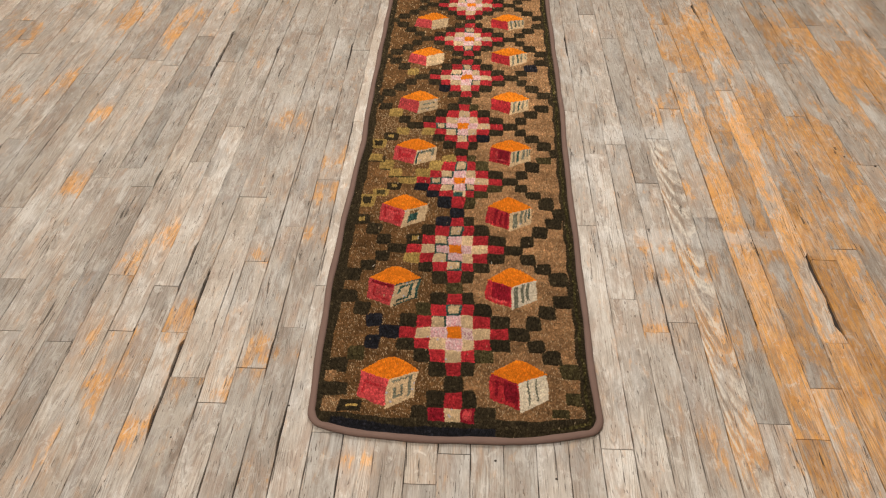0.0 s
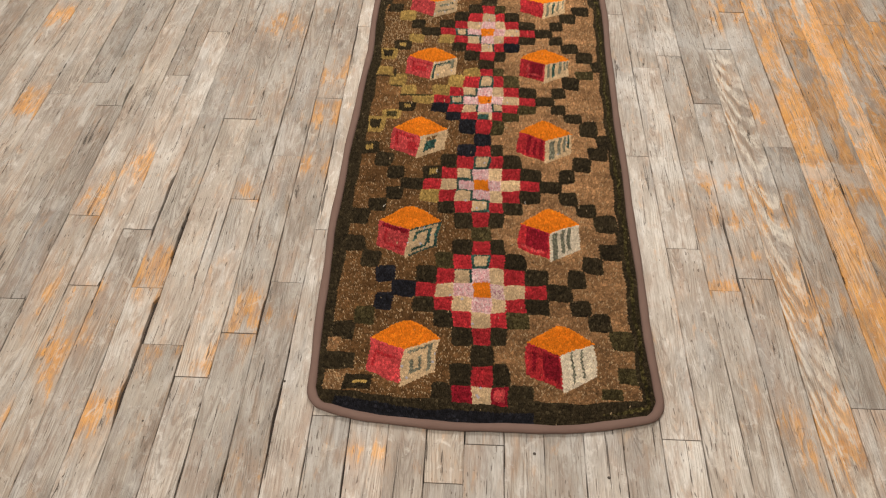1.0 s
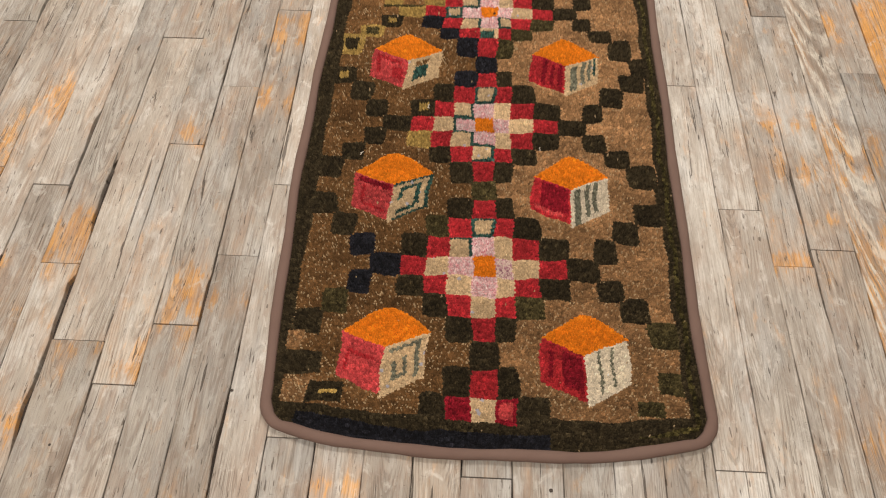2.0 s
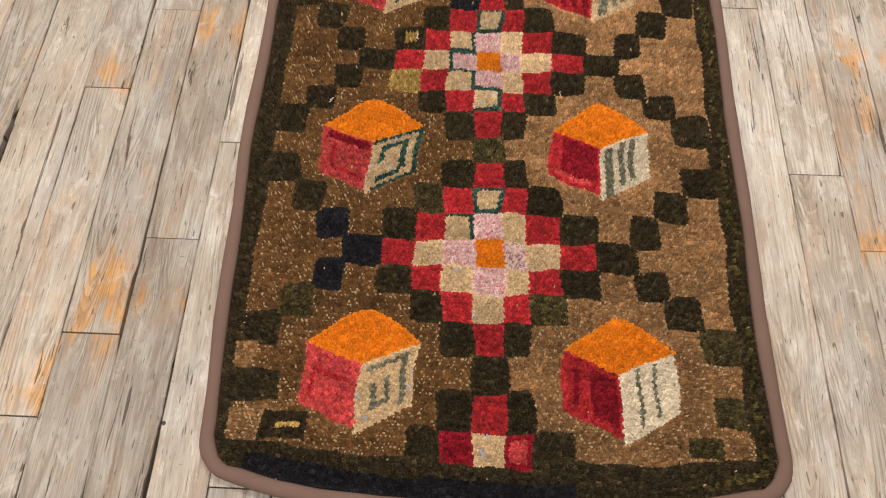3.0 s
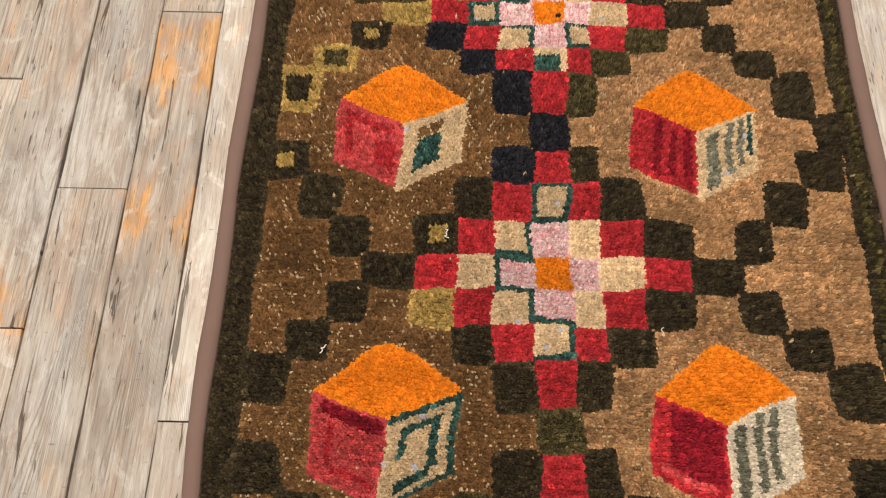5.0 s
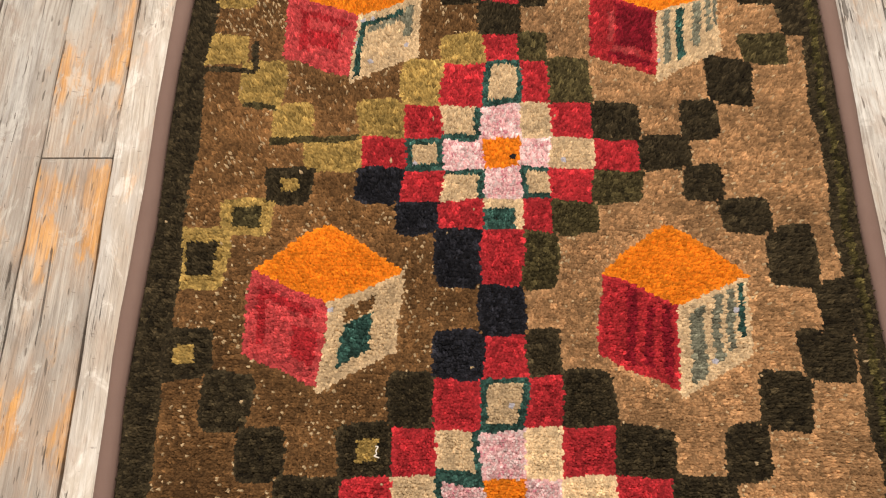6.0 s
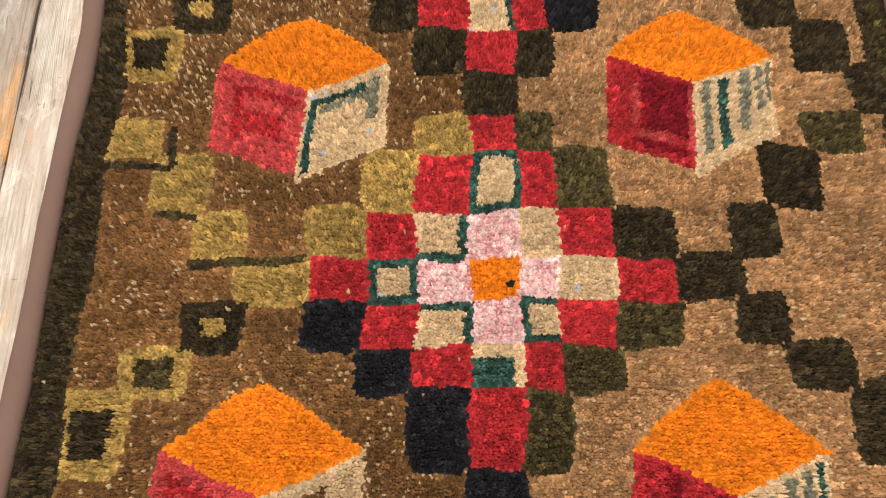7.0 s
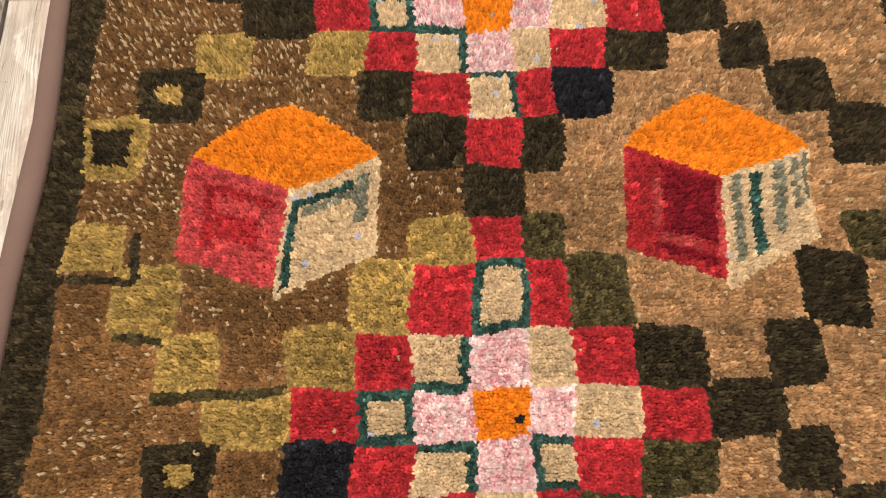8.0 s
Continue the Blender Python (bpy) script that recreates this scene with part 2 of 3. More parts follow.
X0, X1, Y0, Y1, TOP = -3.6, 3.6, -2.8, 6.6, 2.72
for name, box in (("wall_west", (X0 - 0.15, X0, Y0, Y1)), ("wall_east", (X1, X1 + 0.15, Y0, Y1)),
                  ("wall_south", (X0 - 0.15, X1 + 0.15, Y0 - 0.15, Y0)), ("wall_north", (X0 - 0.15, X1 + 0.15, Y1, Y1 + 0.15))):
    tagged(block(name, *box, -0.02, TOP, PLASTER), "plain warm white plaster wall closing the room", "wall", kind="structure")
tagged(block("ceiling", X0 - 0.15, X1 + 0.15, Y0 - 0.15, Y1 + 0.15, TOP, TOP + 0.12, CEILING), "plain white painted ceiling over the room", "ceiling", kind="structure")
floor = block("floor", X0 - 0.15, X1 + 0.15, Y0 - 0.15, Y1 + 0.15, -0.08, -0.0106, DIRT)
tagged(floor, "old limewashed strip-board floor with worn orange stain", "floor", kind="structure")

# ---- the rug: its outline, its drawing, its tufts ----
RNG = np.random.default_rng(7)
FAR = 3.05
LEFT_Y, LEFT_X = (0.0, 0.1, 0.26, 0.45, 0.72, 0.95, 1.17, 1.4, 2.3, 3.1), (-0.350, -0.356, -0.363, -0.371, -0.370, -0.365, -0.359, -0.366, -0.366, -0.366)
RIGHT_Y, RIGHT_X = (0.0, 0.2, 0.45, 0.75, 1.0, 1.2, 1.4, 2.3, 3.1), (0.350, 0.347, 0.349, 0.351, 0.352, 0.357, 0.363, 0.364, 0.364)
FLOWER_X = np.array((-0.003, -0.0105, -0.017, -0.0095, -0.005, 0.001, 0.005, 0.010, 0.010, 0.010))
FLOWER_Y = np.array((-0.048, 0.291, 0.620, 0.951, 1.276, 1.621, 1.943, 2.272, 2.610, 2.940))
# squares of a flower and the lattice beside it: how far each column ends from the middle, to the west and to the east
WEST = np.array((0.020, 0.0615, 0.100, 0.1435, 0.195, 0.231, 0.270, 0.312, 0.40))
EAST = np.array((0.020, 0.051, 0.096, 0.1435, 0.195, 0.230, 0.272, 0.316, 0.40))
# flowers whose eastern half was woven narrower
NARROW = {3: 0.94, 4: 0.96}
# the same for the rows, upwards and downwards
ROW = (0.018, 0.058, 0.103, 0.146)
ROWS_UP = {0: (0.018, 0.060, 0.100, 0.148), 1: (0.0195, 0.0625, 0.104, 0.146), 2: (0.0175, 0.059, 0.105, 0.146), 3: (0.017, 0.057, 0.108, 0.141)}
ROWS_DOWN = {1: (0.019, 0.057, 0.097, 0.140), 2: (0.018, 0.057, 0.094, 0.140), 3: (0.017, 0.051, 0.083, 0.138), 4: (0.019, 0.056, 0.097, 0.141)}


def near_end(x):
    return -0.046 + 0.046 * np.abs(x / 0.356) ** 3


def inset(x, y):
    """How far inside the rug's outline a point lies, with rounded corners."""
    a = np.minimum(x - np.interp(y, LEFT_Y, LEFT_X), np.interp(y, RIGHT_Y, RIGHT_X) - x)
    b = np.minimum(y - near_end(x), FAR - y)
    r = 0.040
    corner = r - np.hypot(np.maximum(r - a, 0), np.maximum(r - b, 0))
    return np.where((a < r) & (b < r), corner, np.minimum(a, b))


DYES = {"dark": (0.031, 0.0235, 0.0125), "green": (0.056, 0.045, 0.019), "brown": (0.134, 0.070, 0.028), "tan": (0.300, 0.172, 0.084),
        "olive": (0.325, 0.222, 0.070), "navy": (0.0120, 0.0122, 0.0165), "red": (0.35, 0.024, 0.031), "rose": (0.43, 0.058, 0.062),
        "wine": (0.20, 0.009, 0.019), "cream": (0.515, 0.385, 0.240), "pink": (0.65, 0.385, 0.40), "white": (0.68, 0.60, 0.48),
        "orange": (0.68, 0.205, 0.012), "moss": (0.062, 0.051, 0.018), "teal": (0.026, 0.065, 0.055), "slate": (0.16, 0.16, 0.12), "purple": (0.45, 0.24, 0.29)}
DYE_NAMES = list(DYES)
DYE = {name: i for i, name in enumerate(DYE_NAMES)}

# squares that were knotted in another wool: flower, column, row, wool
ODD = ((0, -1, 2, "wine"), (1, -4, 0, "navy"), (1, -5, 1, "navy"), (1, -5, -1, "navy"), (1, -6, -2, "green"), (1, -1, -5, "green"), (1, 2, -2, "green"), (1, 7, -3, "green"),
       (1, -2, 2, "green"), (2, -1, -3, "dark"), (2, 0, -4, "green"), (3, -3, -1, "navy"), (3, -2, -2, "navy"), (3, -1, -3, "navy"), (2, -1, 3, "navy"), (3, 0, -4, "navy"),
       (3, -1, 3, "olive"), (3, -2, 2, "olive"), (3, -3, 1, "olive"), (3, -4, 0, "olive"), (3, -5, 1, "olive"), (3, -6, 2, "olive"), (3, -7, 3, "olive"),
       (2, -3, -1, "olive"), (4, -5, -1, "olive"), (4, -3, -1, "olive"), (4, 2, -2, "navy"), (3, 2, 2, "green"), (3, 3, -1, "green"), (3, 7, 3, "green"), (3, 1, 3, "green"),
       (3, 2, -2, "green"), (3, 1, -3, "green"), (5, 6, 2, "navy"), (5, -2, -2, "navy"), (4, 1, 3, "green"), (2, 1, -3, "dark"), (4, -6, 2, "olive"), (5, -5, 1, "olive"))
# squares with a ring of another wool
RINGED = {(3, -5, -1): ("dark", "olive", 1), (3, -6, -2): ("olive", "green", 0), (3, -7, -3): ("olive", "dark", 0), (4, -7, -3): ("olive", "dark", 0), (4, -6, -2): ("dark", "olive", 1),
          (2, -3, 1): ("dark", "olive", 1), (2, -7, 3): ("dark", "olive", 1), (0, 1, 2): ("wine", "rose", 0)}
# teal lines along the sides of flower squares
LINED = {(1, 0, 2): "LTRB", (1, -1, 1): "TR", (2, 0, 2): "LTRB", (2, -1, 1): "RB", (2, -1, 0): "LT", (2, -1, -1): "TR", (2, 0, -2): "RB", (2, 0, -1): "B",
         (3, 0, 2): "LTRB", (3, -1, 1): "RB", (3, -2, 0): "LTRB", (3, -1, -1): "TR", (3, 1, -1): "LTB", (4, -2, 0): "LTRB", (4, -1, 0): "B", (4, -1, -1): "R",
         (4, 0, -2): "TR", (5, 0, 2): "LTRB", (5, -1, 1): "RB", (5, 1, -1): "LT", (6, 0, 2): "LTB", (6, 0, -2): "LTRB", (7, -1, 1): "R"}

# oblong pieces outside the lattice: west, east, near and far edges, wool
PIECES = ((-0.334, -0.268, 0.079, 0.119, "dark"), (-0.325, -0.279, 0.034, 0.073, "tan"), (-0.284, -0.225, 0.034, 0.068, "dark"), (-0.265, -0.234, 0.047, 0.055, "olive"),
          (-0.326, -0.299, 0.124, 0.155, "tan"), (0.232, 0.275, 0.031, 0.056, "green"), (0.276, 0.309, 0.033, 0.061, "tan"), (0.268, 0.307, 0.069, 0.109, "green"), (0.266, 0.306, 0.150, 0.189, "green"),
          (-0.245, -0.158, 0.964, 0.972, "green"), (-0.277, -0.240, 1.003, 1.010, "green"), (-0.325, -0.266, 1.046, 1.052, "dark"), (-0.270, -0.263, 1.052, 1.088, "dark"))

# a house: the corners of roof and walls round its middle
CORNERS = {"left": (-0.070, 0.030), "top": (0.001, 0.078), "right": (0.071, 0.030), "mid": (0.001, 0.002), "low_left": (-0.074, -0.049), "low_mid": (-0.003, -0.085), "low_right": (0.069, -0.044)}
HOUSES = {(1, -1): (-0.168, 0.130), (1, 1): (0.156, 0.131), (2, -1): (-0.182, 0.463), (2, 1): (0.147, 0.467), (3, -1): (-0.180, 0.795), (3, 1): (0.148, 0.792),
          (4, -1): (-0.165, 1.116), (4, 1): (0.159, 1.119), (5, -1): (-0.174, 1.436), (5, 1): (0.166, 1.441), (6, -1): (-0.163, 1.786), (6, 1): (0.172, 1.798)}
# drawing on the walls: from, to (across), from, to (upwards), wool
STRIPES = ((0.14, 0.26, 0.08, 0.95, "slate"), (0.40, 0.50, 0.15, 0.95, "teal"), (0.62, 0.72, 0.18, 0.92, "slate"), (0.86, 0.93, 0.3, 0.9, "slate"))
GABLES = {(1, -1): ((0.12, 0.9, 0.82, 0.9, "slate"), (0.76, 0.86, 0.1, 0.9, "slate"), (0.22, 0.6, 0.22, 0.30, "slate"), (0.25, 0.36, 0.22, 0.6, "slate"), (0.5, 0.58, 0.3, 0.62, "slate")),
          (2, -1): ((0.0, 1.0, 0.92, 1.0, "teal"), (0.90, 1.0, 0.0, 1.0, "teal"), (0.2, 0.75, 0.74, 0.82, "teal"), (0.64, 0.76, 0.2, 0.82, "teal"), (0.2, 0.66, 0.12, 0.24, "teal"), (0.2, 0.30, 0.5, 0.78, "teal"), (0.1, 0.9, 0.0, 0.06, "teal")),
          (3, -1): ((0.22, 0.62, 0.68, 0.86, "brown"), (0.24, 0.64, 0.18, 0.66, "teal")),
          (4, -1): ((0.08, 0.72, 0.77, 0.86, "teal"), (0.06, 0.15, 0.05, 0.86, "teal"), (0.2, 0.88, 0.66, 0.76, "slate"), (0.76, 0.88, 0.40, 0.86, "slate")),
          (5, -1): ((0.15, 0.85, 0.2, 0.30, "slate"), (0.2, 0.8, 0.6, 0.75, "slate")), (1, 1): ((0.30, 0.36, 0.1, 0.95, "slate"), (0.58, 0.64, 0.15, 0.95, "slate")),
          (2, 1): ((0.10, 0.26, 0.0, 0.92, "slate"), (0.38, 0.50, 0.1, 0.96, "slate"), (0.58, 0.70, 0.14, 0.94, "slate")),
          (3, 1): ((0.16, 0.36, 0.08, 0.86, "slate"), (0.48, 0.60, 0.16, 0.92, "slate"), (0.68, 0.78, 0.2, 0.94, "slate"), (0.84, 0.92, 0.28, 0.94, "teal")),
          (4, 1): ((0.10, 0.20, 0.18, 0.96, "slate"), (0.30, 0.42, 0.14, 0.94, "teal"), (0.56, 0.70, 0.24, 0.96, "slate"), (0.78, 0.87, 0.42, 0.96, "slate"), (0.92, 0.98, 0.46, 0.94, "slate"))}
FRONTS = {(3, 1): ((0.34, 0.46, 0.1, 0.95, "wine"), (0.58, 0.68, 0.15, 0.85, "wine"), (0.80, 0.92, 0.1, 0.95, "wine")),
          (2, 1): ((0.24, 0.94, 0.22, 0.95, "wine"), (0.1, 0.8, 0.1, 0.2, "rose")), (4, 1): ((0.38, 0.92, 0.30, 0.92, "wine"), (0.26, 0.35, 0.30, 0.74, "rose"), (0.34, 0.74, 0.18, 0.29, "rose"), (0.30, 0.90, 0.08, 0.17, "wine"), (0.92, 1.0, 0.2, 0.9, "rose")),
          (1, 1): ((0.2, 0.3, 0.2, 0.8, "wine"), (0.5, 0.95, 0.15, 0.9, "wine")), (1, -1): ((0.2, 0.8, 0.62, 0.70, "red"), (0.15, 0.22, 0.2, 0.7, "red")),
          (2, -1): ((0.14, 0.95, 0.78, 0.95, "wine"), (0.2, 0.28, 0.2, 0.7, "red"), (0.3, 0.9, 0.16, 0.24, "red")), (3, -1): ((0.15, 0.25, 0.2, 0.85, "red"), (0.25, 0.85, 0.75, 0.85, "red"), (0.6, 0.9, 0.2, 0.6, "red")),
          (4, -1): ((0.22, 0.34, 0.2, 0.8, "red"), (0.35, 0.9, 0.72, 0.82, "red"), (0.35, 0.75, 0.3, 0.55, "red"))}


def drawing(x, y):
    """For points of the rug: the wool of each, and which patch of the drawing it belongs to."""
    n = len(x)
    wool = np.full(n, DYE["brown"])
    patch = np.zeros(n, int)          # 0: ground, 1: border; others: 100 * flower + ...
    u = x - np.interp(y, FLOWER_Y, FLOWER_X)
    edges, marks = [], []
    for k, fy in enumerate(FLOWER_Y):
        gaps = [-r for r in ROWS_DOWN.get(k, ROW)[::-1]] + list(ROWS_UP.get(k, ROW))
        edges += [fy + g for g in gaps]
        marks += [8 * k + m for m in (-3, -2, -1, 0, 1, 2, 3, 4)]
    bounds, row_of = np.array(edges), np.array([-4] + marks)

    def squeeze(f, uu):
        k = np.ones(len(uu))
        for flower_no, narrow in NARROW.items():
            k[(f == flower_no) & (uu > 0)] = narrow
        return uu / k

    def square(uu, yy):
        at = np.searchsorted(bounds, yy)
        f = np.floor_divide(row_of[at] + 4, 8)
        uu = squeeze(f, uu)
        return at, f, row_of[at] - 8 * f, np.where(uu < 0, -np.searchsorted(WEST, -uu), np.searchsorted(EAST, uu))

    cell, flower, row, col = square(u, y)
    ring = np.abs(col) + np.abs(row)
    lattice = (ring == 4) | (np.abs(col) - np.abs(row) == 4)
    # the dark squares swell over the ground beside them
    plain_ground = ~lattice & (ring > 4)
    for sx, sy in ((1, 0), (-1, 0), (0, 1), (0, -1), (0.7, 0.7), (-0.7, 0.7), (0.7, -0.7), (-0.7, -0.7)):
        at, f, r, c = square(u + sx * 0.0048, y + sy * 0.0048)
        hit = plain_ground & ((np.abs(c) + np.abs(r) == 4) | (np.abs(c) - np.abs(r) == 4))
        for own, other in ((cell, at), (flower, f), (row, r), (col, c)):
            own[hit] = other[hit]
        plain_ground &= ~hit
    # places inside a square, 0..1
    edge_lo = np.array([-9.0] + edges)[cell]
    edge_hi = np.array(edges + [9.0])[np.minimum(cell, len(edges))]
    ac = np.minimum(np.abs(col), len(EAST) - 1)
    outer = np.where(col < 0, WEST[ac], EAST[ac])
    near = np.where(col < 0, WEST[np.maximum(ac - 1, 0)], EAST[np.maximum(ac - 1, 0)])
    su = squeeze(flower, u)
    width = np.where(col == 0, 2 * EAST[0], outer - near)
    du = np.where(col == 0, su + EAST[0], np.where(col > 0, su - near, outer + su))
    dv, high = y - edge_lo, edge_hi - edge_lo
    ring = np.abs(col) + np.abs(row)
    lattice = (ring == 4) | (np.abs(col) - np.abs(row) == 4)
    round_off = np.abs(du / width * 2 - 1) ** 6 + np.abs(dv / high * 2 - 1) ** 6 > 2.9
    lattice &= ~round_off
    # ground: redder on one side, paler on the other
    pale = (col > 0)
    wool[pale] = DYE["tan"]
    wool[lattice] = DYE["dark"]
    code = 10000 + ((flower * 20 + (col + 9)) * 10 + (row + 4))
    patch[lattice] = code[lattice]
    for r, name in ((3, "red"), (2, "cream"), (1, "pink"), (0, "orange")):
        m = ring == r
        wool[m] = DYE[name]
        patch[m] = code[m] + 20000 if r >= 2 else 50000 + flower[m]
    wool[(flower == 1) & (col == 1) & (row == 0)] = DYE["purple"]
    for k, c, r, name in ODD:
        m = (flower == k) & (col == c) & (row == r) & ~round_off
        wool[m] = DYE[name]
        patch[m] = code[m]
    for (k, c, r), (outer, core, small) in RINGED.items():
        m = (flower == k) & (col == c) & (row == r)
        lo, hi = (0.28, 0.72) if small else (0.17, 0.83)
        mid = (du / width > lo) & (du / width < hi) & (dv / high > lo) & (dv / high < hi)
        wool[m] = np.where(mid[m], DYE[core], DYE[outer])
    LINE = 0.0062
    for (k, c, r), sides in LINED.items():
        m = (flower == k) & (col == c) & (row == r)
        on = np.zeros(n, bool)
        for side, where in (("L", du < LINE), ("R", du > width - LINE), ("B", dv < LINE), ("T", dv > high - LINE)):
            if side in sides:
                on |= where
        wool[m & on] = DYE["teal"]
    m = (flower == 3) & (col == 0) & (row == -2) & (dv / high < 0.62) & (du / width < 0.78)
    wool[m] = DYE["teal"]
    spot = (flower == 3) & (np.hypot(u - 0.0135, y - FLOWER_Y[3] + 0.006) < 0.0036)
    wool[spot] = DYE["navy"]
    # the corners of the near end, where the lattice was squeezed, and dark edges of the olive squares
    squeezed = (np.abs(x) > 0.222) & (y < 0.150)
    wool[squeezed] = np.where(x[squeezed] < 0, DYE["brown"], DYE["tan"])
    patch[squeezed] = 0
    # houses stand in the gaps between the flowers
    for k in range(1, len(FLOWER_Y)):
        for side in (-1, 1):
            hy = (FLOWER_Y[k - 1] + FLOWER_Y[k]) / 2
            hx, hy = HOUSES.get((k, side), (side * 0.165 + np.interp(hy, FLOWER_Y, FLOWER_X), hy))
            p, q = x - hx, y - hy
            close = (np.abs(p) < 0.1) & (np.abs(q) < 0.11)
            c = {name: np.array(v) for name, v in CORNERS.items()}

            def wall(a, b, low_a):
                """Places across and up a wall from corner a to corner b."""
                across = b - a
                down = low_a - a
                det = across[0] * down[1] - across[1] * down[0]
                s = ((p - a[0]) * down[1] - (q - a[1]) * down[0]) / det
                t = (across[0] * (q - a[1]) - across[1] * (p - a[0])) / det
                return s, t

            roof = close & (q < 0.078 - 0.048 * (np.abs(p - 0.001) / 0.071) ** 1.35)
            for a, b in ((c["left"], c["mid"]), (c["mid"], c["right"])):
                roof &= (b[0] - a[0]) * (q - a[1]) - (b[1] - a[1]) * (p - a[0]) > 0
            wool[roof] = DYE["orange"]
            patch[roof] = 60000 + 4 * (2 * k + (side > 0))
            s, t = wall(c["left"], c["mid"], c["low_left"])
            front = close & (s > 0) & (s <= 1) & (t > 0) & (t < 1) & ~roof
            wool[front] = DYE["rose" if side < 0 else "red"]
            for a, b, lo, hi, name in FRONTS.get((k, side), ()):
                wool[front & (s > a) & (s < b) & (1 - t > lo) & (1 - t < hi)] = DYE[name]
            patch[front] = 60001 + 4 * (2 * k + (side > 0))
            s, t = wall(c["mid"], c["right"], c["low_mid"])
            t = t * (1.0 + 0.10 * s)
            gable = close & (s > 0) & (s < 1) & (t > 0) & (t < 1) & ~roof & ~front
            wool[gable] = DYE["white" if side > 0 and k < 3 else "cream"]
            for a, b, lo, hi, name in GABLES.get((k, side), STRIPES if side > 0 else ()):
                wool[gable & (s > a) & (s < b) & (1 - t > lo) & (1 - t < hi)] = DYE[name]
            patch[gable] = 60002 + 4 * (2 * k + (side > 0))
    # border
    deep = inset(x, y)
    side_depth = np.where(u < 0, np.interp(y, (0.0, 0.2, 0.4, 1.0, 1.15), (0.028, 0.036, 0.047, 0.046, 0.041)), 0.043)
    end = near_end(x)
    border = (deep < side_depth) | (y < end + 0.068 - 0.02 * np.abs(x / 0.35) ** 2 - 0.009 * (np.abs(u) < 0.064))
    wool[border] = DYE["dark"]
    wool[border & (y < end + 0.042) & (u < 0.10) & (u > -0.29)] = DYE["navy"]
    stripe = border & (u > 0.2) & (deep > 0.026) & (deep < 0.034) & (y > 0.0)
    wool[stripe] = DYE["moss"]
    patch[border] = 1
    for i, (x0, x1, y0, y1, name) in enumerate(PIECES):
        m = (x > x0) & (x < x1) & (y > y0) & (y < y1) & (deep > 0.024)
        wool[m] = DYE[name]
        patch[m] = 70000 + i
    return wool, patch, u


KNOT_X, KNOT_Y = 0.0054, 0.0047
KNOT_LUCK = RNG.random((400, 800))
KNOT_TONE = RNG.normal(0, 1, (400, 800))


def knots(x, y):
    """Which knot of the weave a strand belongs to, and how near to its middle it stands."""
    wave = y + 0.0013 * np.sin(x * 43 + y * 9) + 0.0009 * np.sin(x * 131 + 2.0 * np.sin(y * 50))
    r = np.floor(wave / KNOT_Y).astype(int)
    across = x + 0.0010 * np.sin(y * 57 + 1.0) + (r % 2) * KNOT_X * 0.5 + 1.0
    c = np.floor(across / KNOT_X).astype(int)
    off = np.maximum(np.abs(across / KNOT_X - c - 0.5), np.abs(wave / KNOT_Y - r - 0.5)) * 2
    return (c % 400, r % 800), (c + 0.5) * KNOT_X - 1.0 - (r % 2) * KNOT_X * 0.5, (r + 0.5) * KNOT_Y + y - wave, off


def tufts(y0, y1, px, py):
    """A field of strands: their places, wools and patches."""
    xs = np.arange(-0.40, 0.40, px)
    ys = np.arange(y0, y1, py)
    gx, gy = np.meshgrid(xs, ys)
    gx = gx + (np.arange(len(ys)) % 2)[:, None] * px * 0.5
    gx, gy = gx.ravel(), gy.ravel()
    gx = gx + RNG.normal(0, 0.2 * px, len(gx))
    gy = gy + RNG.normal(0, 0.2 * py, len(gy))
    keep = inset(gx, gy) > 0.0158
    gx, gy = gx[keep], gy[keep]
    _, mid_x, mid_y, _ = knots(gx, gy)
    return gx, gy, *drawing(*bent(0.46 * mid_x + 0.54 * gx, 0.46 * mid_y + 0.54 * gy))


def bent(x, y):
    """The weaver's unsteady lines."""
    return (x + 0.0021 * np.sin(y * 41 + 3 * np.sin(x * 13)) + 0.0010 * np.sin(y * 97 + 5 * np.sin(x * 23 + 1)),
            y + 0.0021 * np.sin(x * 37 + 3 * np.sin(y * 11)) + 0.0010 * np.sin(x * 89 + 5 * np.sin(y * 19 + 2)))


def grooves(x, y, patch):
    """Where two patches meet, the pile parts and slopes down."""
    cut = np.zeros(len(x))
    for reach, deep in ((0.0026, 0.62), (0.0055, 0.26)):
        for sx, sy in ((reach, 0), (-reach, 0), (0, reach), (0, -reach)):
            other = drawing(*bent(x + sx, y + sy))[1]
            cut = np.maximum(cut, deep * (other != patch))
    return cut


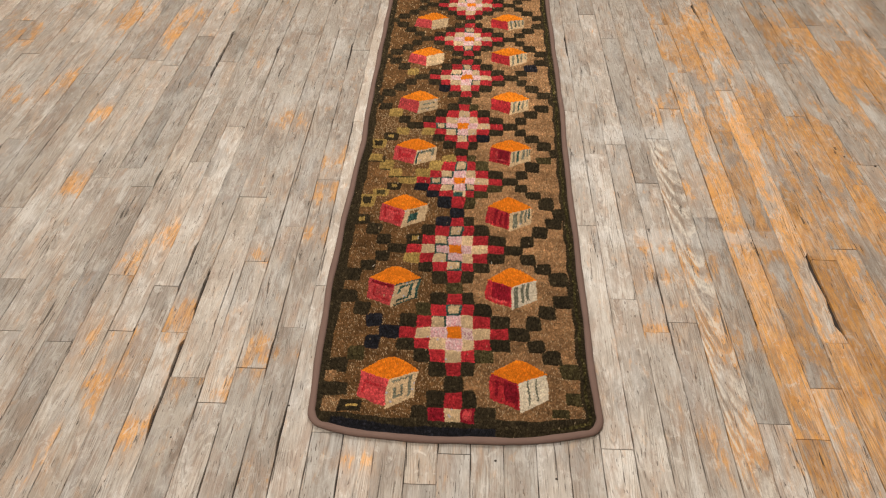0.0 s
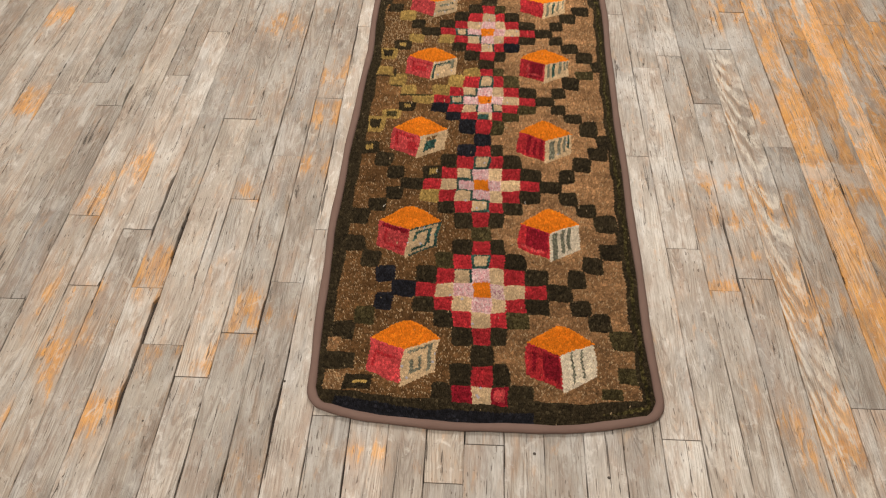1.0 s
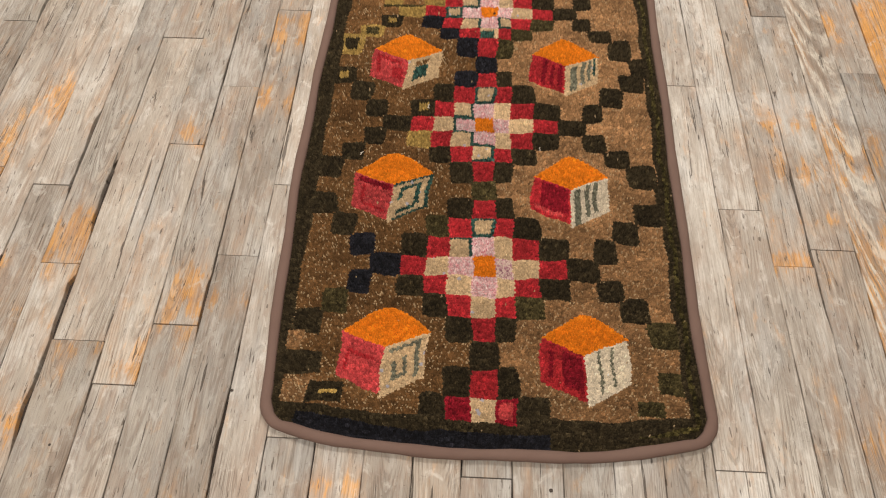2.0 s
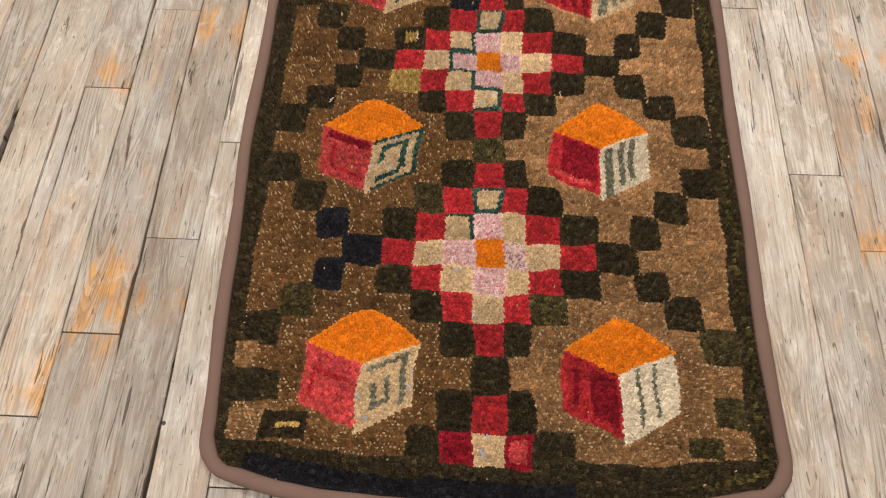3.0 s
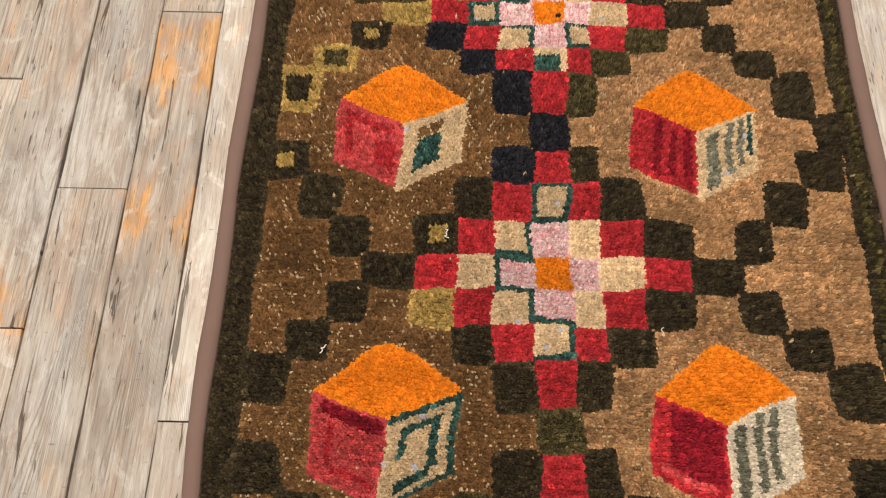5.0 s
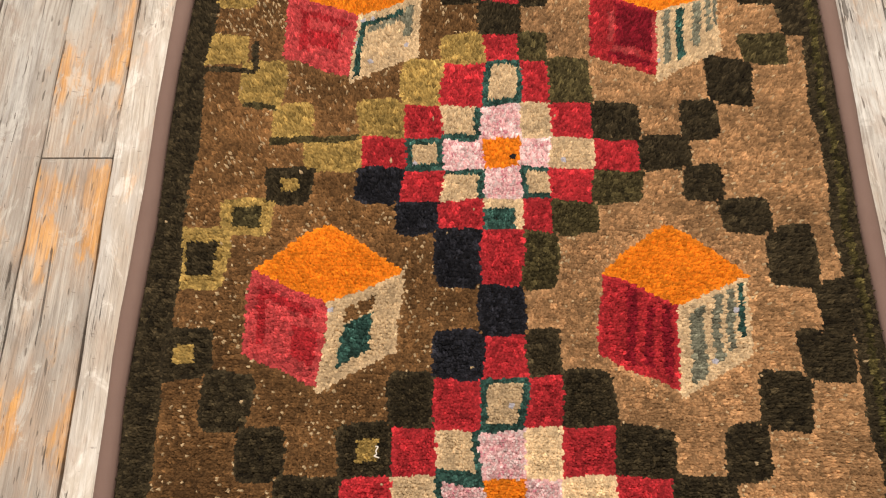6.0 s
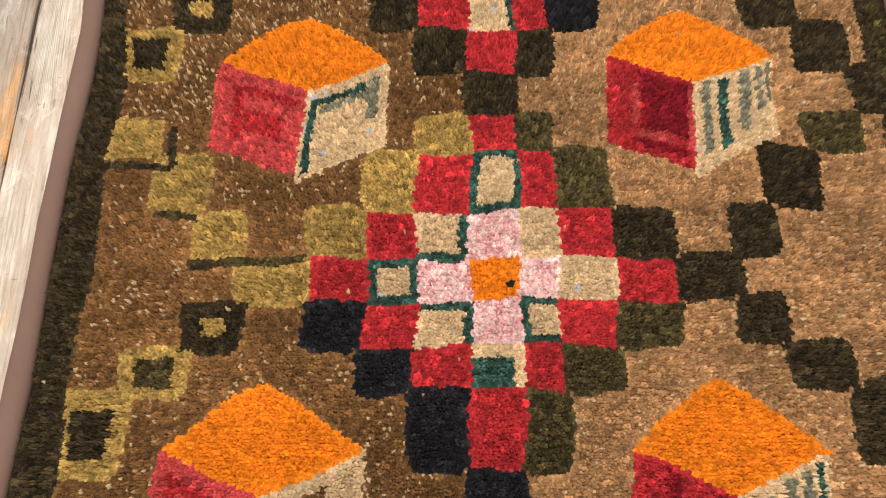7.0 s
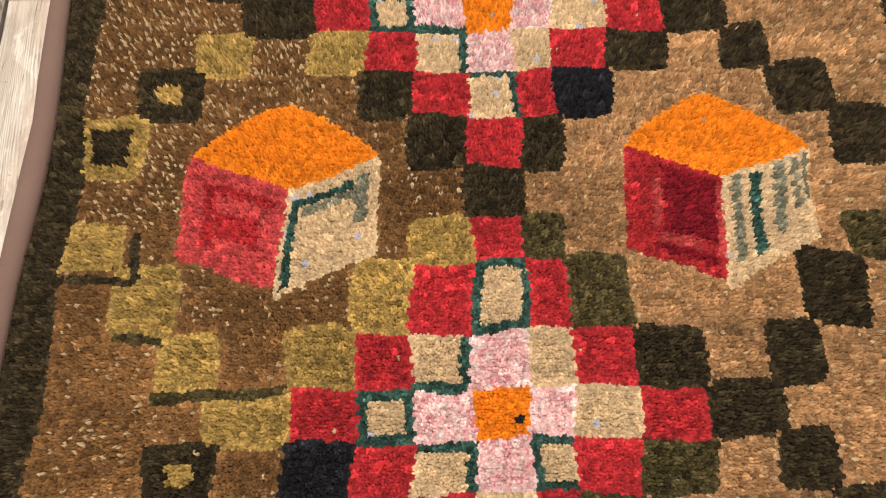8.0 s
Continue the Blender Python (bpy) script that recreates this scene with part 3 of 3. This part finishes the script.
def dyed(x, y, wool, u, patch):
    """Colour of each strand, with bands of uneven dye, mixed yarn and worn pale knots."""
    colour = np.array([DYES[n] for n in DYE_NAMES])[wool]
    n = len(x)
    near = np.clip(0.60 - 1.0 * y, 0, 0.5)[:, None] * (wool == DYE["tan"])[:, None]
    colour = colour * (1 - near) + np.array(DYES["brown"]) * 0.86 * near
    knot, _, _, off = knots(x, y)
    luck, tone = KNOT_LUCK[knot], KNOT_TONE[knot]
    whole = KNOT_TONE[patch % 397, patch % 787]
    band = 1 + 0.10 * np.sin(y * 61 + 2 * np.sin(x * 5)) + 0.07 * np.sin(y * 171 + x * 9 + 1)
    blotch = 1 + 0.16 * np.sin(x * 37 + 3 * np.sin(y * 13)) * np.sin(y * 29 + 2 * np.sin(x * 17))
    ground = (wool == DYE["brown"]) | (wool == DYE["tan"])
    faded = 1 + 0.60 * np.exp(-((u + 0.23) / 0.10) ** 2 - ((y - 0.95) / 0.10) ** 2)
    colour = colour * np.where(ground, faded, 1.0)[:, None]
    colour = colour * np.where(ground, band * blotch, 1 + 0.5 * (band - 1))[:, None]
    colour = colour * np.exp(RNG.normal(0, 1, n) * np.where(colour.sum(1) > 0.75, 0.15, np.where(ground | (colour[:, 0] > 0.15), 0.21, 0.32)) + np.where(colour.sum(1) > 0.8, 0.12, np.where(ground | (colour[:, 0] > 0.15), 0.22, 0.34)) * tone + np.where(ground, 0.0, 0.09) * whole)[:, None]
    # knots of pale undyed yarn
    chance = np.where(ground, np.where(u < 0, 0.20, 0.13), 0.004)
    chance = chance + np.where(ground, 0.30 * np.clip(0.75 - 1.2 * y, 0, 0.7), 0.0)
    speckled = ground & (u < -0.14) & (y > 1.10) & (y < 1.36)
    chance = np.where(speckled, 0.50, chance)
    fleck = (luck < chance) & (off < 0.42)
    colour[fleck] = np.array((0.50, 0.37, 0.22)) * RNG.uniform(0.6, 1.2, (fleck.sum(), 1))
    mossy = (wool == DYE["moss"]) & (luck > 0.5)
    colour[mossy] *= 0.42
    mix = RNG.random(n) * 0.6 + luck * 0.4
    pinkish = (wool == DYE["pink"])
    colour[pinkish & (mix < 0.44)] *= np.array((1.05, 1.38, 1.34))
    colour[pinkish & (mix > 0.83)] = np.array((0.55, 0.22, 0.27))
    lilac = (wool == DYE["purple"])
    colour[lilac & (mix < 0.55)] = np.array((0.64, 0.51, 0.46))
    creamy = (wool == DYE["cream"]) & (luck > 0.985)
    colour[creamy] = np.array((0.44, 0.43, 0.50))
    return np.clip(colour, 0.004, 0.92)


def tuft_mesh(name, x, y, colour, size_x, size_y, tall):
    """One mesh of wool strands: each a leaning tapered lock; the locks of one knot bunch together."""
    n = len(x)
    knot, mid_x, mid_y, off = knots(x, y)
    clump = np.sin(x * 520 + 2.4 * np.sin(y * 230)) * np.sin(y * 640 + 2.4 * np.sin(x * 210 + 1))
    hgt = tall * (RNG.uniform(0.80, 1.14, n) + 0.16 * np.sin(x * 61 + 2 * np.sin(y * 33)) * np.sin(y * 71 + 2 * np.sin(x * 29)) + 0.22 * clump - 0.50 * np.clip((off - 0.30) / 0.60, 0, 1) ** 1.5 + 0.13 * KNOT_TONE[knot])
    hgt = np.maximum(hgt, 0.15 * tall)
    turn = RNG.uniform(0, 1.5708, n)
    foot = 0.0048
    co = np.zeros((n, 5, 3))
    for i in range(4):
        a = turn + i * math.pi / 2
        co[:, i, 0] = x + np.cos(a) * size_x * 1.08
        co[:, i, 1] = y + np.sin(a) * size_y * 1.08
        co[:, i, 2] = foot
    co[:, 4, 0] = x + RNG.normal(0, 0.0006, n) + 0.30 * (mid_x - x)
    co[:, 4, 1] = y + RNG.normal(-0.0006, 0.0006, n) + 0.30 * (mid_y - y)
    co[:, 4, 2] = foot + hgt
    faces = np.array([(i, (i + 1) % 4, 4) for i in range(4)])
    faces = (faces[None] + 5 * np.arange(n)[:, None, None]).reshape(-1)
    mesh = bpy.data.meshes.new(name)
    mesh.vertices.add(5 * n)
    mesh.vertices.foreach_set("co", co.ravel())
    count = len(faces) // 3
    mesh.loops.add(len(faces))
    mesh.loops.foreach_set("vertex_index", faces.astype(np.int32))
    mesh.polygons.add(count)
    mesh.polygons.foreach_set("loop_start", np.arange(0, len(faces), 3, dtype=np.int32))
    mesh.polygons.foreach_set("use_smooth", np.ones(count, bool))
    mesh.update(calc_edges=True)
    layer = mesh.attributes.new("dye", "FLOAT_COLOR", "POINT")
    rgba = np.ones((n, 5, 4), np.float32)
    rgba[:, :, :3] = colour[:, None, :]
    layer.data.foreach_set("color", rgba.ravel())
    mesh.materials.append(WOOL)
    return mesh


def outline(depth):
    """The rug's outline, drawn in by depth, from its far end round the near one."""
    ys = np.linspace(FAR - depth, 0.05, 70)
    pts = [(float(np.interp(y, LEFT_Y, LEFT_X)) + depth + 0.0012 * math.sin(y * 23), float(y)) for y in ys]
    left, right = -0.352 + depth, 0.352 - depth
    for i in range(1, 8):
        a = i / 8 * math.pi / 2
        pts.append((left + 0.037 * (1 - math.cos(a)) - 0.0005, 0.045 - (0.045 - float(near_end(left + 0.037)) - depth) * math.sin(a)))
    for x in np.linspace(left + 0.045, right - 0.045, 26):
        pts.append((float(x), float(near_end(x)) + depth + 0.0012 * math.sin(x * 31)))
    for i in range(7, 0, -1):
        a = i / 8 * math.pi / 2
        pts.append((right - 0.037 * (1 - math.cos(a)), 0.045 - (0.045 - float(near_end(right - 0.037)) - depth) * math.sin(a)))
    pts += [(float(np.interp(y, RIGHT_Y, RIGHT_X)) - depth + 0.0012 * math.sin(y * 19 + 1), float(y)) for y in ys[::-1]]
    return pts


def make_rug():
    # backing
    bm = bmesh.new()
    ring = [bm.verts.new((px, py, 0.001)) for px, py in outline(0.006)]
    face = bm.faces.new(ring)
    up = bmesh.ops.extrude_face_region(bm, geom=[face])
    for v in up["geom"]:
        if isinstance(v, bmesh.types.BMVert):
            v.co.z = 0.0045
    bmesh.ops.recalc_face_normals(bm, faces=bm.faces)
    mesh = bpy.data.meshes.new("rug")
    bm.to_mesh(mesh)
    bm.free()
    mesh.materials.append(JUTE)
    rug = new("rug", mesh)
    tagged(rug, "long brown wool runner with knotted houses, flowers and mauve edge", "rug")

    # rolled cloth binding
    bm = bmesh.new()
    path = [Vector((*p, 0)) for p in outline(0.0085)]
    rings = []
    for i, p in enumerate(path):
        d = (path[min(i + 1, len(path) - 1)] - path[max(i - 1, 0)]).normalized()
        side = Vector((d.y, -d.x, 0))
        fat = 1 + 0.07 * math.sin(i * 0.9) + 0.05 * math.sin(i * 2.3)
        ring = []
        for j in range(10):
            a = j / 10 * 2 * math.pi
            ring.append(bm.verts.new(p + side * (0.0092 * fat * math.cos(a)) + Vector((0, 0, 0.0066 + 0.0064 * fat * math.sin(a)))))
        rings.append(ring)
    for a, b in zip(rings, rings[1:]):
        for j in range(10):
            bm.faces.new((a[j], a[(j + 1) % 10], b[(j + 1) % 10], b[j])).smooth = True
    bm.faces.new(rings[0])
    bm.faces.new(rings[-1])
    bmesh.ops.recalc_face_normals(bm, faces=bm.faces)
    mesh = bpy.data.meshes.new("binding")
    bm.to_mesh(mesh)
    bm.free()
    mesh.materials.append(CLOTH)
    tagged(new("binding", mesh), "mauve brown cloth binding").parent = rug

    # pile, patch by patch
    stretches = ((-0.05, 1.42, 0.0017, 0.0018, 0.0080), (1.42, FAR, 0.0040, 0.0040, 0.0076))
    flowers = {}
    for y0, y1, px, py, tall in stretches:
        x, y, wool, patch, u = tufts(y0, y1, px, py)
        colour = dyed(x, y, wool, u, patch)
        cut = np.maximum(grooves(x, y, patch), 0.62 - 0.62 * np.clip((inset(x, y) - 0.0145) / 0.015, 0, 1))
        order = np.argsort(patch, kind="stable")
        ids, starts = np.unique(patch[order], return_index=True)
        groups = sorted(zip(ids.tolist(), np.split(order, starts[1:])), key=lambda g: (not 50000 <= g[0] < 60000, g[0]))
        for pid, pick in groups:
            if len(pick) < 3:
                continue
            parent, note = rug, ""
            proud = tall
            if pid == 0:
                name, proud = "ground", tall * 0.94
            elif pid == 1:
                name = "border"
            elif 10000 <= pid < 30000:
                name, proud = "lattice_square", tall * 1.12
            elif 30000 <= pid < 50000:
                name = "petal_square"
                parent = flowers.get((pid - 30000) // 200, rug)
            elif 50000 <= pid < 60000:
                name = "flower"
            elif pid >= 70000:
                name, proud = "lattice_square", tall * 1.05
            else:
                name = ("roof_motif", "front_wall_motif", "gable_motif")[(pid - 60000) % 4]
            ob = new(name, tuft_mesh(name, x[pick], y[pick], colour[pick], px, py, proud * (1 - cut[pick])))
            ob.parent = parent
            if name in ("ground", "border"):
                tagged(ob, "mottled brown wool ground" if pid == 0 else "near-black wool border")
            if name in ("lattice_square", "petal_square"):
                tagged(ob, DYE_NAMES[int(np.bincount(wool[pick]).argmax())] + " wool square")
            if name == "flower":
                flowers[pid - 50000] = ob
    return rug


make_rug()

# ---- the boards of the floor ----
SEAMS = [-1.004, -0.926, -0.857, -0.783, -0.714, -0.626, -0.557, -0.479, -0.405, -0.334, -0.258, -0.183, -0.109, -0.037, 0.039, 0.114, 0.189, 0.263, 0.338,
         0.413, 0.490, 0.562, 0.638, 0.715, 0.792, 0.871, 0.949, 1.018, 1.093]
PITCH = 0.0755
while SEAMS[0] > X0:
    SEAMS.insert(0, SEAMS[0] - PITCH)
while SEAMS[-1] < X1:
    SEAMS.append(SEAMS[-1] + PITCH)
# butt joints that show: middle of the board across, place along
JOINTS = ((-0.969, 0.48), (-0.890, 0.27), (-0.745, 0.27), (-0.591, 0.05), (-0.442, 0.30), (-1.186, 0.26), (-1.388, 0.77), (-1.103, 0.99), (-1.044, 0.89),
          (-0.664, 0.85), (-0.524, 0.71), (-0.439, 0.95), (-0.744, 1.49), (-0.494, 2.02), (-0.429, 1.84), (-0.074, -0.15), (0.004, -0.07), (0.373, 0.75),
          (0.447, 1.13), (0.525, 1.19), (0.676, 1.23), (0.753, 1.43), (0.831, 1.70), (0.824, 2.12), (1.055, 0.62), (1.133, 0.67), (0.982, 0.30), (0.831, -0.00),
          (0.675, -0.16), (0.909, 0.15), (1.346, 1.10), (-0.504, 0.16), (-0.591, 0.55), (-0.377, 0.46))
# open joints: seam, from, to, width
GAPS = ((-0.714, -0.08, 0.25, 0.011), (-0.714, 0.31, 0.51, 0.011), (-0.783, 0.39, 0.63, 0.009), (-1.004, 1.57, 2.00, 0.013), (-1.004, 0.88, 0.99, 0.013),
        (1.018, 0.30, 0.65, 0.02), (-0.479, 1.67, 1.91, 0.009), (-0.783, 1.75, 1.87, 0.01), (1.018, 2.17, 2.33, 0.014), (0.413, 1.81, 1.99, 0.008),
        (0.338, 1.71, 1.87, 0.01), (-0.405, -0.12, 0.06, 0.004), (0.562, 0.19, 0.54, 0.006), (-0.626, 0.01, 0.11, 0.005), (-0.479, 0.11, 0.26, 0.004))
def board_mesh(x0, x1, y0, y1, rng):
    """One board: uneven edges, eased arrises, opened at the wide joints."""
    steps = max(4, min(40, int((y1 - y0) / 0.03)))
    rows = []
    pa, pb = rng.uniform(0, 6), rng.uniform(0, 6)
    drop = rng.uniform(-0.0010, 0.0010)
    wa, wb = rng.choice((0.0003, 0.0005, 0.0008, 0.0013)), rng.choice((0.0003, 0.0005, 0.0008))
    stations = {y0 + 0.0009 + (y1 - y0 - 0.0018) * i / steps for i in range(steps + 1)}
    for seam, g0, g1, wide in GAPS:
        if abs(seam - x1) < 0.004:
            stations |= {y for y in (g0, g0 + 0.03, g0 + 0.06, g1 - 0.02, g1) if y0 + 0.004 < y < y1 - 0.004}
    steps = len(stations) - 1
    for y in sorted(stations):
        a = x0 + wa * (1 + 0.8 * math.sin(y * 11 + pa)) + 0.0005 * math.sin(y * 61 + pa)
        b = x1 - wb * (1 + 0.8 * math.sin(y * 9 + pb)) - 0.0005 * math.sin(y * 53 + pb)
        for seam, g0, g1, wide in GAPS:
            k = max(0.0, min(1.0, (y - g0) / 0.06, (g1 - y) / 0.02)) * wide * (0.58 + 0.16 * math.sin(y * 31 + pa) + 0.10 * math.sin(y * 90))
            if abs(seam - x1) < 0.004:
                b -= k
        rows.append((y, a, b))
    verts, faces = [], []
    ease = 0.0013
    for y, a, b in rows:
        verts += [(a, y, -0.0102), (a, y, drop - ease), (a + ease, y, drop), (b - ease, y, drop), (b, y, drop - ease), (b, y, -0.0102)]
    for i in range(steps):
        for j in range(5):
            p = 6 * i + j
            faces.append((p, p + 1, p + 7, p + 6))
    faces.append((0, 1, 2, 3, 4, 5)[::-1])
    e = 6 * steps
    faces.append((e, e + 1, e + 2, e + 3, e + 4, e + 5))
    return verts, faces


# boards with a look of their own: across, along, warmth, lightness, lime
MARKED = (*((x, y, 0.4, 0.90, 0.5) for x in (-0.45, -0.53, -0.60, -0.68, -0.76) for y in (0.85, 1.05, 1.25, 1.7)), (-0.376, 0.6, 0.8, 1.28, 0.7), (-0.376, 1.2, 0.8, 1.28, 0.7), (-0.376, 2.0, 0.8, 1.28, 0.7), (-0.376, 2.4, 0.8, 1.28, 0.7), (0.69, 0.4, 0.6, 1.02, 1.0), (0.77, 0.6, 0.1, 0.86, 0.3), *((x, y, 0.2, v, 0.8) for x, v in ((0.38, 1.24), (0.45, 1.18), (0.525, 1.08)) for y in (-0.1, 0.2, 0.6)),
          (-0.826, 0.6, 0.4, 1.15, 0.8), (-0.754, 0.4, 0.5, 0.95, 0.93), (-0.676, 0.5, 0.7, 1.1, 0.9))


# where the old stain has lasted: across, along, reach
STAINS_WEST = ((-0.9, 0.67, 0.09), (-0.75, 0.33, 0.05), (-0.78, 0.25, 0.05), (-0.51, 0.22, 0.06), (-0.93, 0.24, 0.08), (-0.89, 0.09, 0.08), (-0.93, -0.12, 0.07), (-0.62, 0.09, 0.06), (-0.96, 0.53, 0.07),
               (-0.79, 0.15, 0.06), (-0.45, 0.86, 0.055), (-0.45, 0.68, 0.045), (-0.43, 1.05, 0.06), (-0.44, 0.91, 0.03), (-1.23, 2.13, 0.14), (-1.28, 1.96, 0.12), (-1.27, 0.89, 0.06), (-1.91, 1.94, 0.14),
               (-1.59, 1.52, 0.1), (-1.34, 1.33, 0.06), (-1.48, 2.12, 0.14), (-1.69, 1.39, 0.1), (-0.64, 1.3, 0.07), (-0.58, 0.57, 0.03), (-0.44, 0.2, 0.03), (-0.25, -0.1, 0.022), (-0.4, -0.15, 0.05), (-0.75, -0.03, 0.05))
STAINS_EAST = ((0.95, 2.09, 0.12), (0.75, 1.46, 0.08), (0.94, 1.3, 0.12), (0.89, 0.97, 0.12), (0.88, 0.71, 0.12), (0.88, 0.48, 0.12), (0.87, 0.31, 0.1), (0.86, 0.13, 0.1), (0.84, -0.06, 0.1),
               (1.08, 0.57, 0.1), (1.08, 0.32, 0.14), (0.98, 0.13, 0.1), (0.71, 0.56, 0.05), (0.7, 0.3, 0.07), (0.57, 0.53, 0.05), (0.59, 0.68, 0.06), (0.69, -0.01, 0.06), (0.97, -0.06, 0.1),
               (1.21, 1.31, 0.14), (1.34, 2.06, 0.16), (1.25, 1.07, 0.14), (1.27, 0.84, 0.14), (0.53, 0.68, 0.04), (0.76, 0.96, 0.08), (1.51, 1.72, 0.16), (0.91, 1.84, 0.1), (1.05, 0.69, 0.12),
               (0.51, 0.32, 0.03), (0.57, 0.42, 0.03))


def stain_at(x, y):
    """How much of the old stain is left at a place of the floor."""
    east = max(0.0, min(1.0, (x - 0.72) / 0.25))
    left = 0.32 + 0.16 * east + 0.14 * max(0.0, min(1.0, (y - 1.4) / 0.7)) * max(0.0, min(1.0, (-0.6 - x) / 0.4))
    for px, py, reach in STAINS_WEST + STAINS_EAST:
        d = math.hypot((x - px) / max(0.05, 0.6 * reach), (y - py) / (1.15 * reach))
        left = max(left, 1.04 - 0.24 * d if px > 0.6 else 0.89 - 0.36 * d)
    return left


# how much of the stain each run of boards has kept, from the rug to the east
EAST_TONES = (-0.02, -0.22, 0.10, -0.06, 0.06, 0.16, 0.02, -0.16)


def lay_boards():
    rng = random.Random(11)
    rest_v, rest_f = [], []
    for x0, x1 in zip(SEAMS, SEAMS[1:]):
        if x1 <= X0 or x0 >= X1:
            continue
        cuts = sorted(y for x, y in JOINTS if x0 <= x < x1)
        if not cuts:
            cuts = [rng.uniform(-0.9, -0.3)]
        while cuts[0] > Y0:
            cuts.insert(0, cuts[0] - rng.uniform(0.55, 1.5))
        while cuts[-1] < Y1:
            cuts.append(cuts[-1] + rng.uniform(0.6, 1.5))
        for y0, y1 in zip(cuts, cuts[1:]):
            y0, y1 = max(y0, Y0), min(y1, Y1)
            if y1 - y0 < 0.02:
                continue
            verts, faces = board_mesh(x0, x1, y0, y1, rng)
            if x0 > -2.3 and x1 < 2.2 and y1 > -0.45 and y0 < 2.7:
                mesh = bpy.data.meshes.new("board")
                mx, my = (x0 + x1) / 2, (y0 + y1) / 2
                mesh.from_pydata([(x - mx, y - my, z) for x, y, z in verts], [], faces)
                mesh.materials.append(BOARD)
                layer = mesh.attributes.new("stain", "FLOAT", "POINT")
                own = random.Random(int(mx * 977) + 31 * int(my * 53))
                tone = own.uniform(-0.06, 0.06) + (EAST_TONES[int((x0 - 0.63) / 0.0762) % 8] if x0 > 0.6 else 0.0)
                layer.data.foreach_set("value", [stain_at(mx, v[1]) + tone if x0 < -0.42 or x0 > -0.4 else 0.0 for v in verts])
                ob = new("board", mesh)
                ob.location = (mx, my, 0)
                ob.parent = floor
                mark = [m for m in MARKED if x0 <= m[0] < x1 and y0 <= m[1] < y1]
                ob.color = (*mark[0][2:], 1) if mark else (own.random(), own.choice((0.80, 0.89, 0.96, 1.03, 1.10, 1.20)) + own.uniform(-0.04, 0.04), own.uniform(0.2, 0.93), 1)
            else:
                base = len(rest_v)
                rest_v += verts
                rest_f += [tuple(base + i for i in f) for f in faces]
    mesh = bpy.data.meshes.new("far_boards")
    mesh.from_pydata(rest_v, [], rest_f)
    mesh.materials.append(BOARD)
    ob = tagged(new("far_boards", mesh), "limewashed boards along the walls", kind="stuff")
    ob.color = (0.5, 1.0, 0.5, 1)
    ob.parent = floor


lay_boards()


# ---- small things ----
IRON = plain("rusty_iron", (0.06, 0.045, 0.038), 0.6, 0.5, 300)
FLUFF = plain("pale_fluff", (0.72, 0.68, 0.62), 0.95, 0.15, 400)


def nail_head(x, y, r):
    bm = bmesh.new()
    bmesh.ops.create_uvsphere(bm, u_segments=12, v_segments=6, radius=r)
    for v in bm.verts:
        v.co.z *= 0.22
    mesh = bpy.data.meshes.new("nail_head")
    bm.to_mesh(mesh)
    bm.free()
    mesh.materials.append(IRON)
    ob = new("nail_head", mesh)
    ob.matrix_world = pose(x, y, 0.0002)
    ob.parent = floor


for x, y, r in ((0.095, -0.084, 0.0030), (0.145, -0.074, 0.0026), (0.230, -0.125, 0.0030), (-0.812, 1.973, 0.0042), (1.379, 1.094, 0.0040), (1.295, 1.146, 0.0036),
                (-0.401, 0.049, 0.0026), (-0.659, -0.051, 0.0024)):
    nail_head(x, y, r)


def lint(x, y, z, size, seed):
    """A curl of pale thread lying on the pile."""
    rng = random.Random(seed)
    curve = bpy.data.curves.new("lint", "CURVE")
    curve.dimensions, curve.bevel_depth, curve.bevel_resolution = "3D", size * 0.10, 2
    line = curve.splines.new("NURBS")
    line.points.add(6)
    for i, p in enumerate(line.points):
        p.co = (rng.uniform(-0.6, 0.6) * size, (i / 6 - 0.5) * 2 * size + rng.uniform(-0.3, 0.3) * size, rng.uniform(0.1, 0.35) * size, 1)
    line.use_endpoint_u = True
    curve.materials.append(FLUFF)
    tree = new("lint_curve", curve)
    mesh = bpy.data.meshes.new_from_object(tree.evaluated_get(bpy.context.evaluated_depsgraph_get()))
    bpy.data.objects.remove(tree)
    ob = new("lint", mesh)
    ob.matrix_world = pose(x, y, z)
    tagged(ob, "tiny curl of white lint lying on the rug", "lint", "lint on the rug")


for i, (x, y, size) in enumerate(((0.090, 0.556, 0.004), (-0.247, 0.532, 0.006), (-0.128, 0.658, 0.006))):
    lint(x, y, 0.0125, size, i)
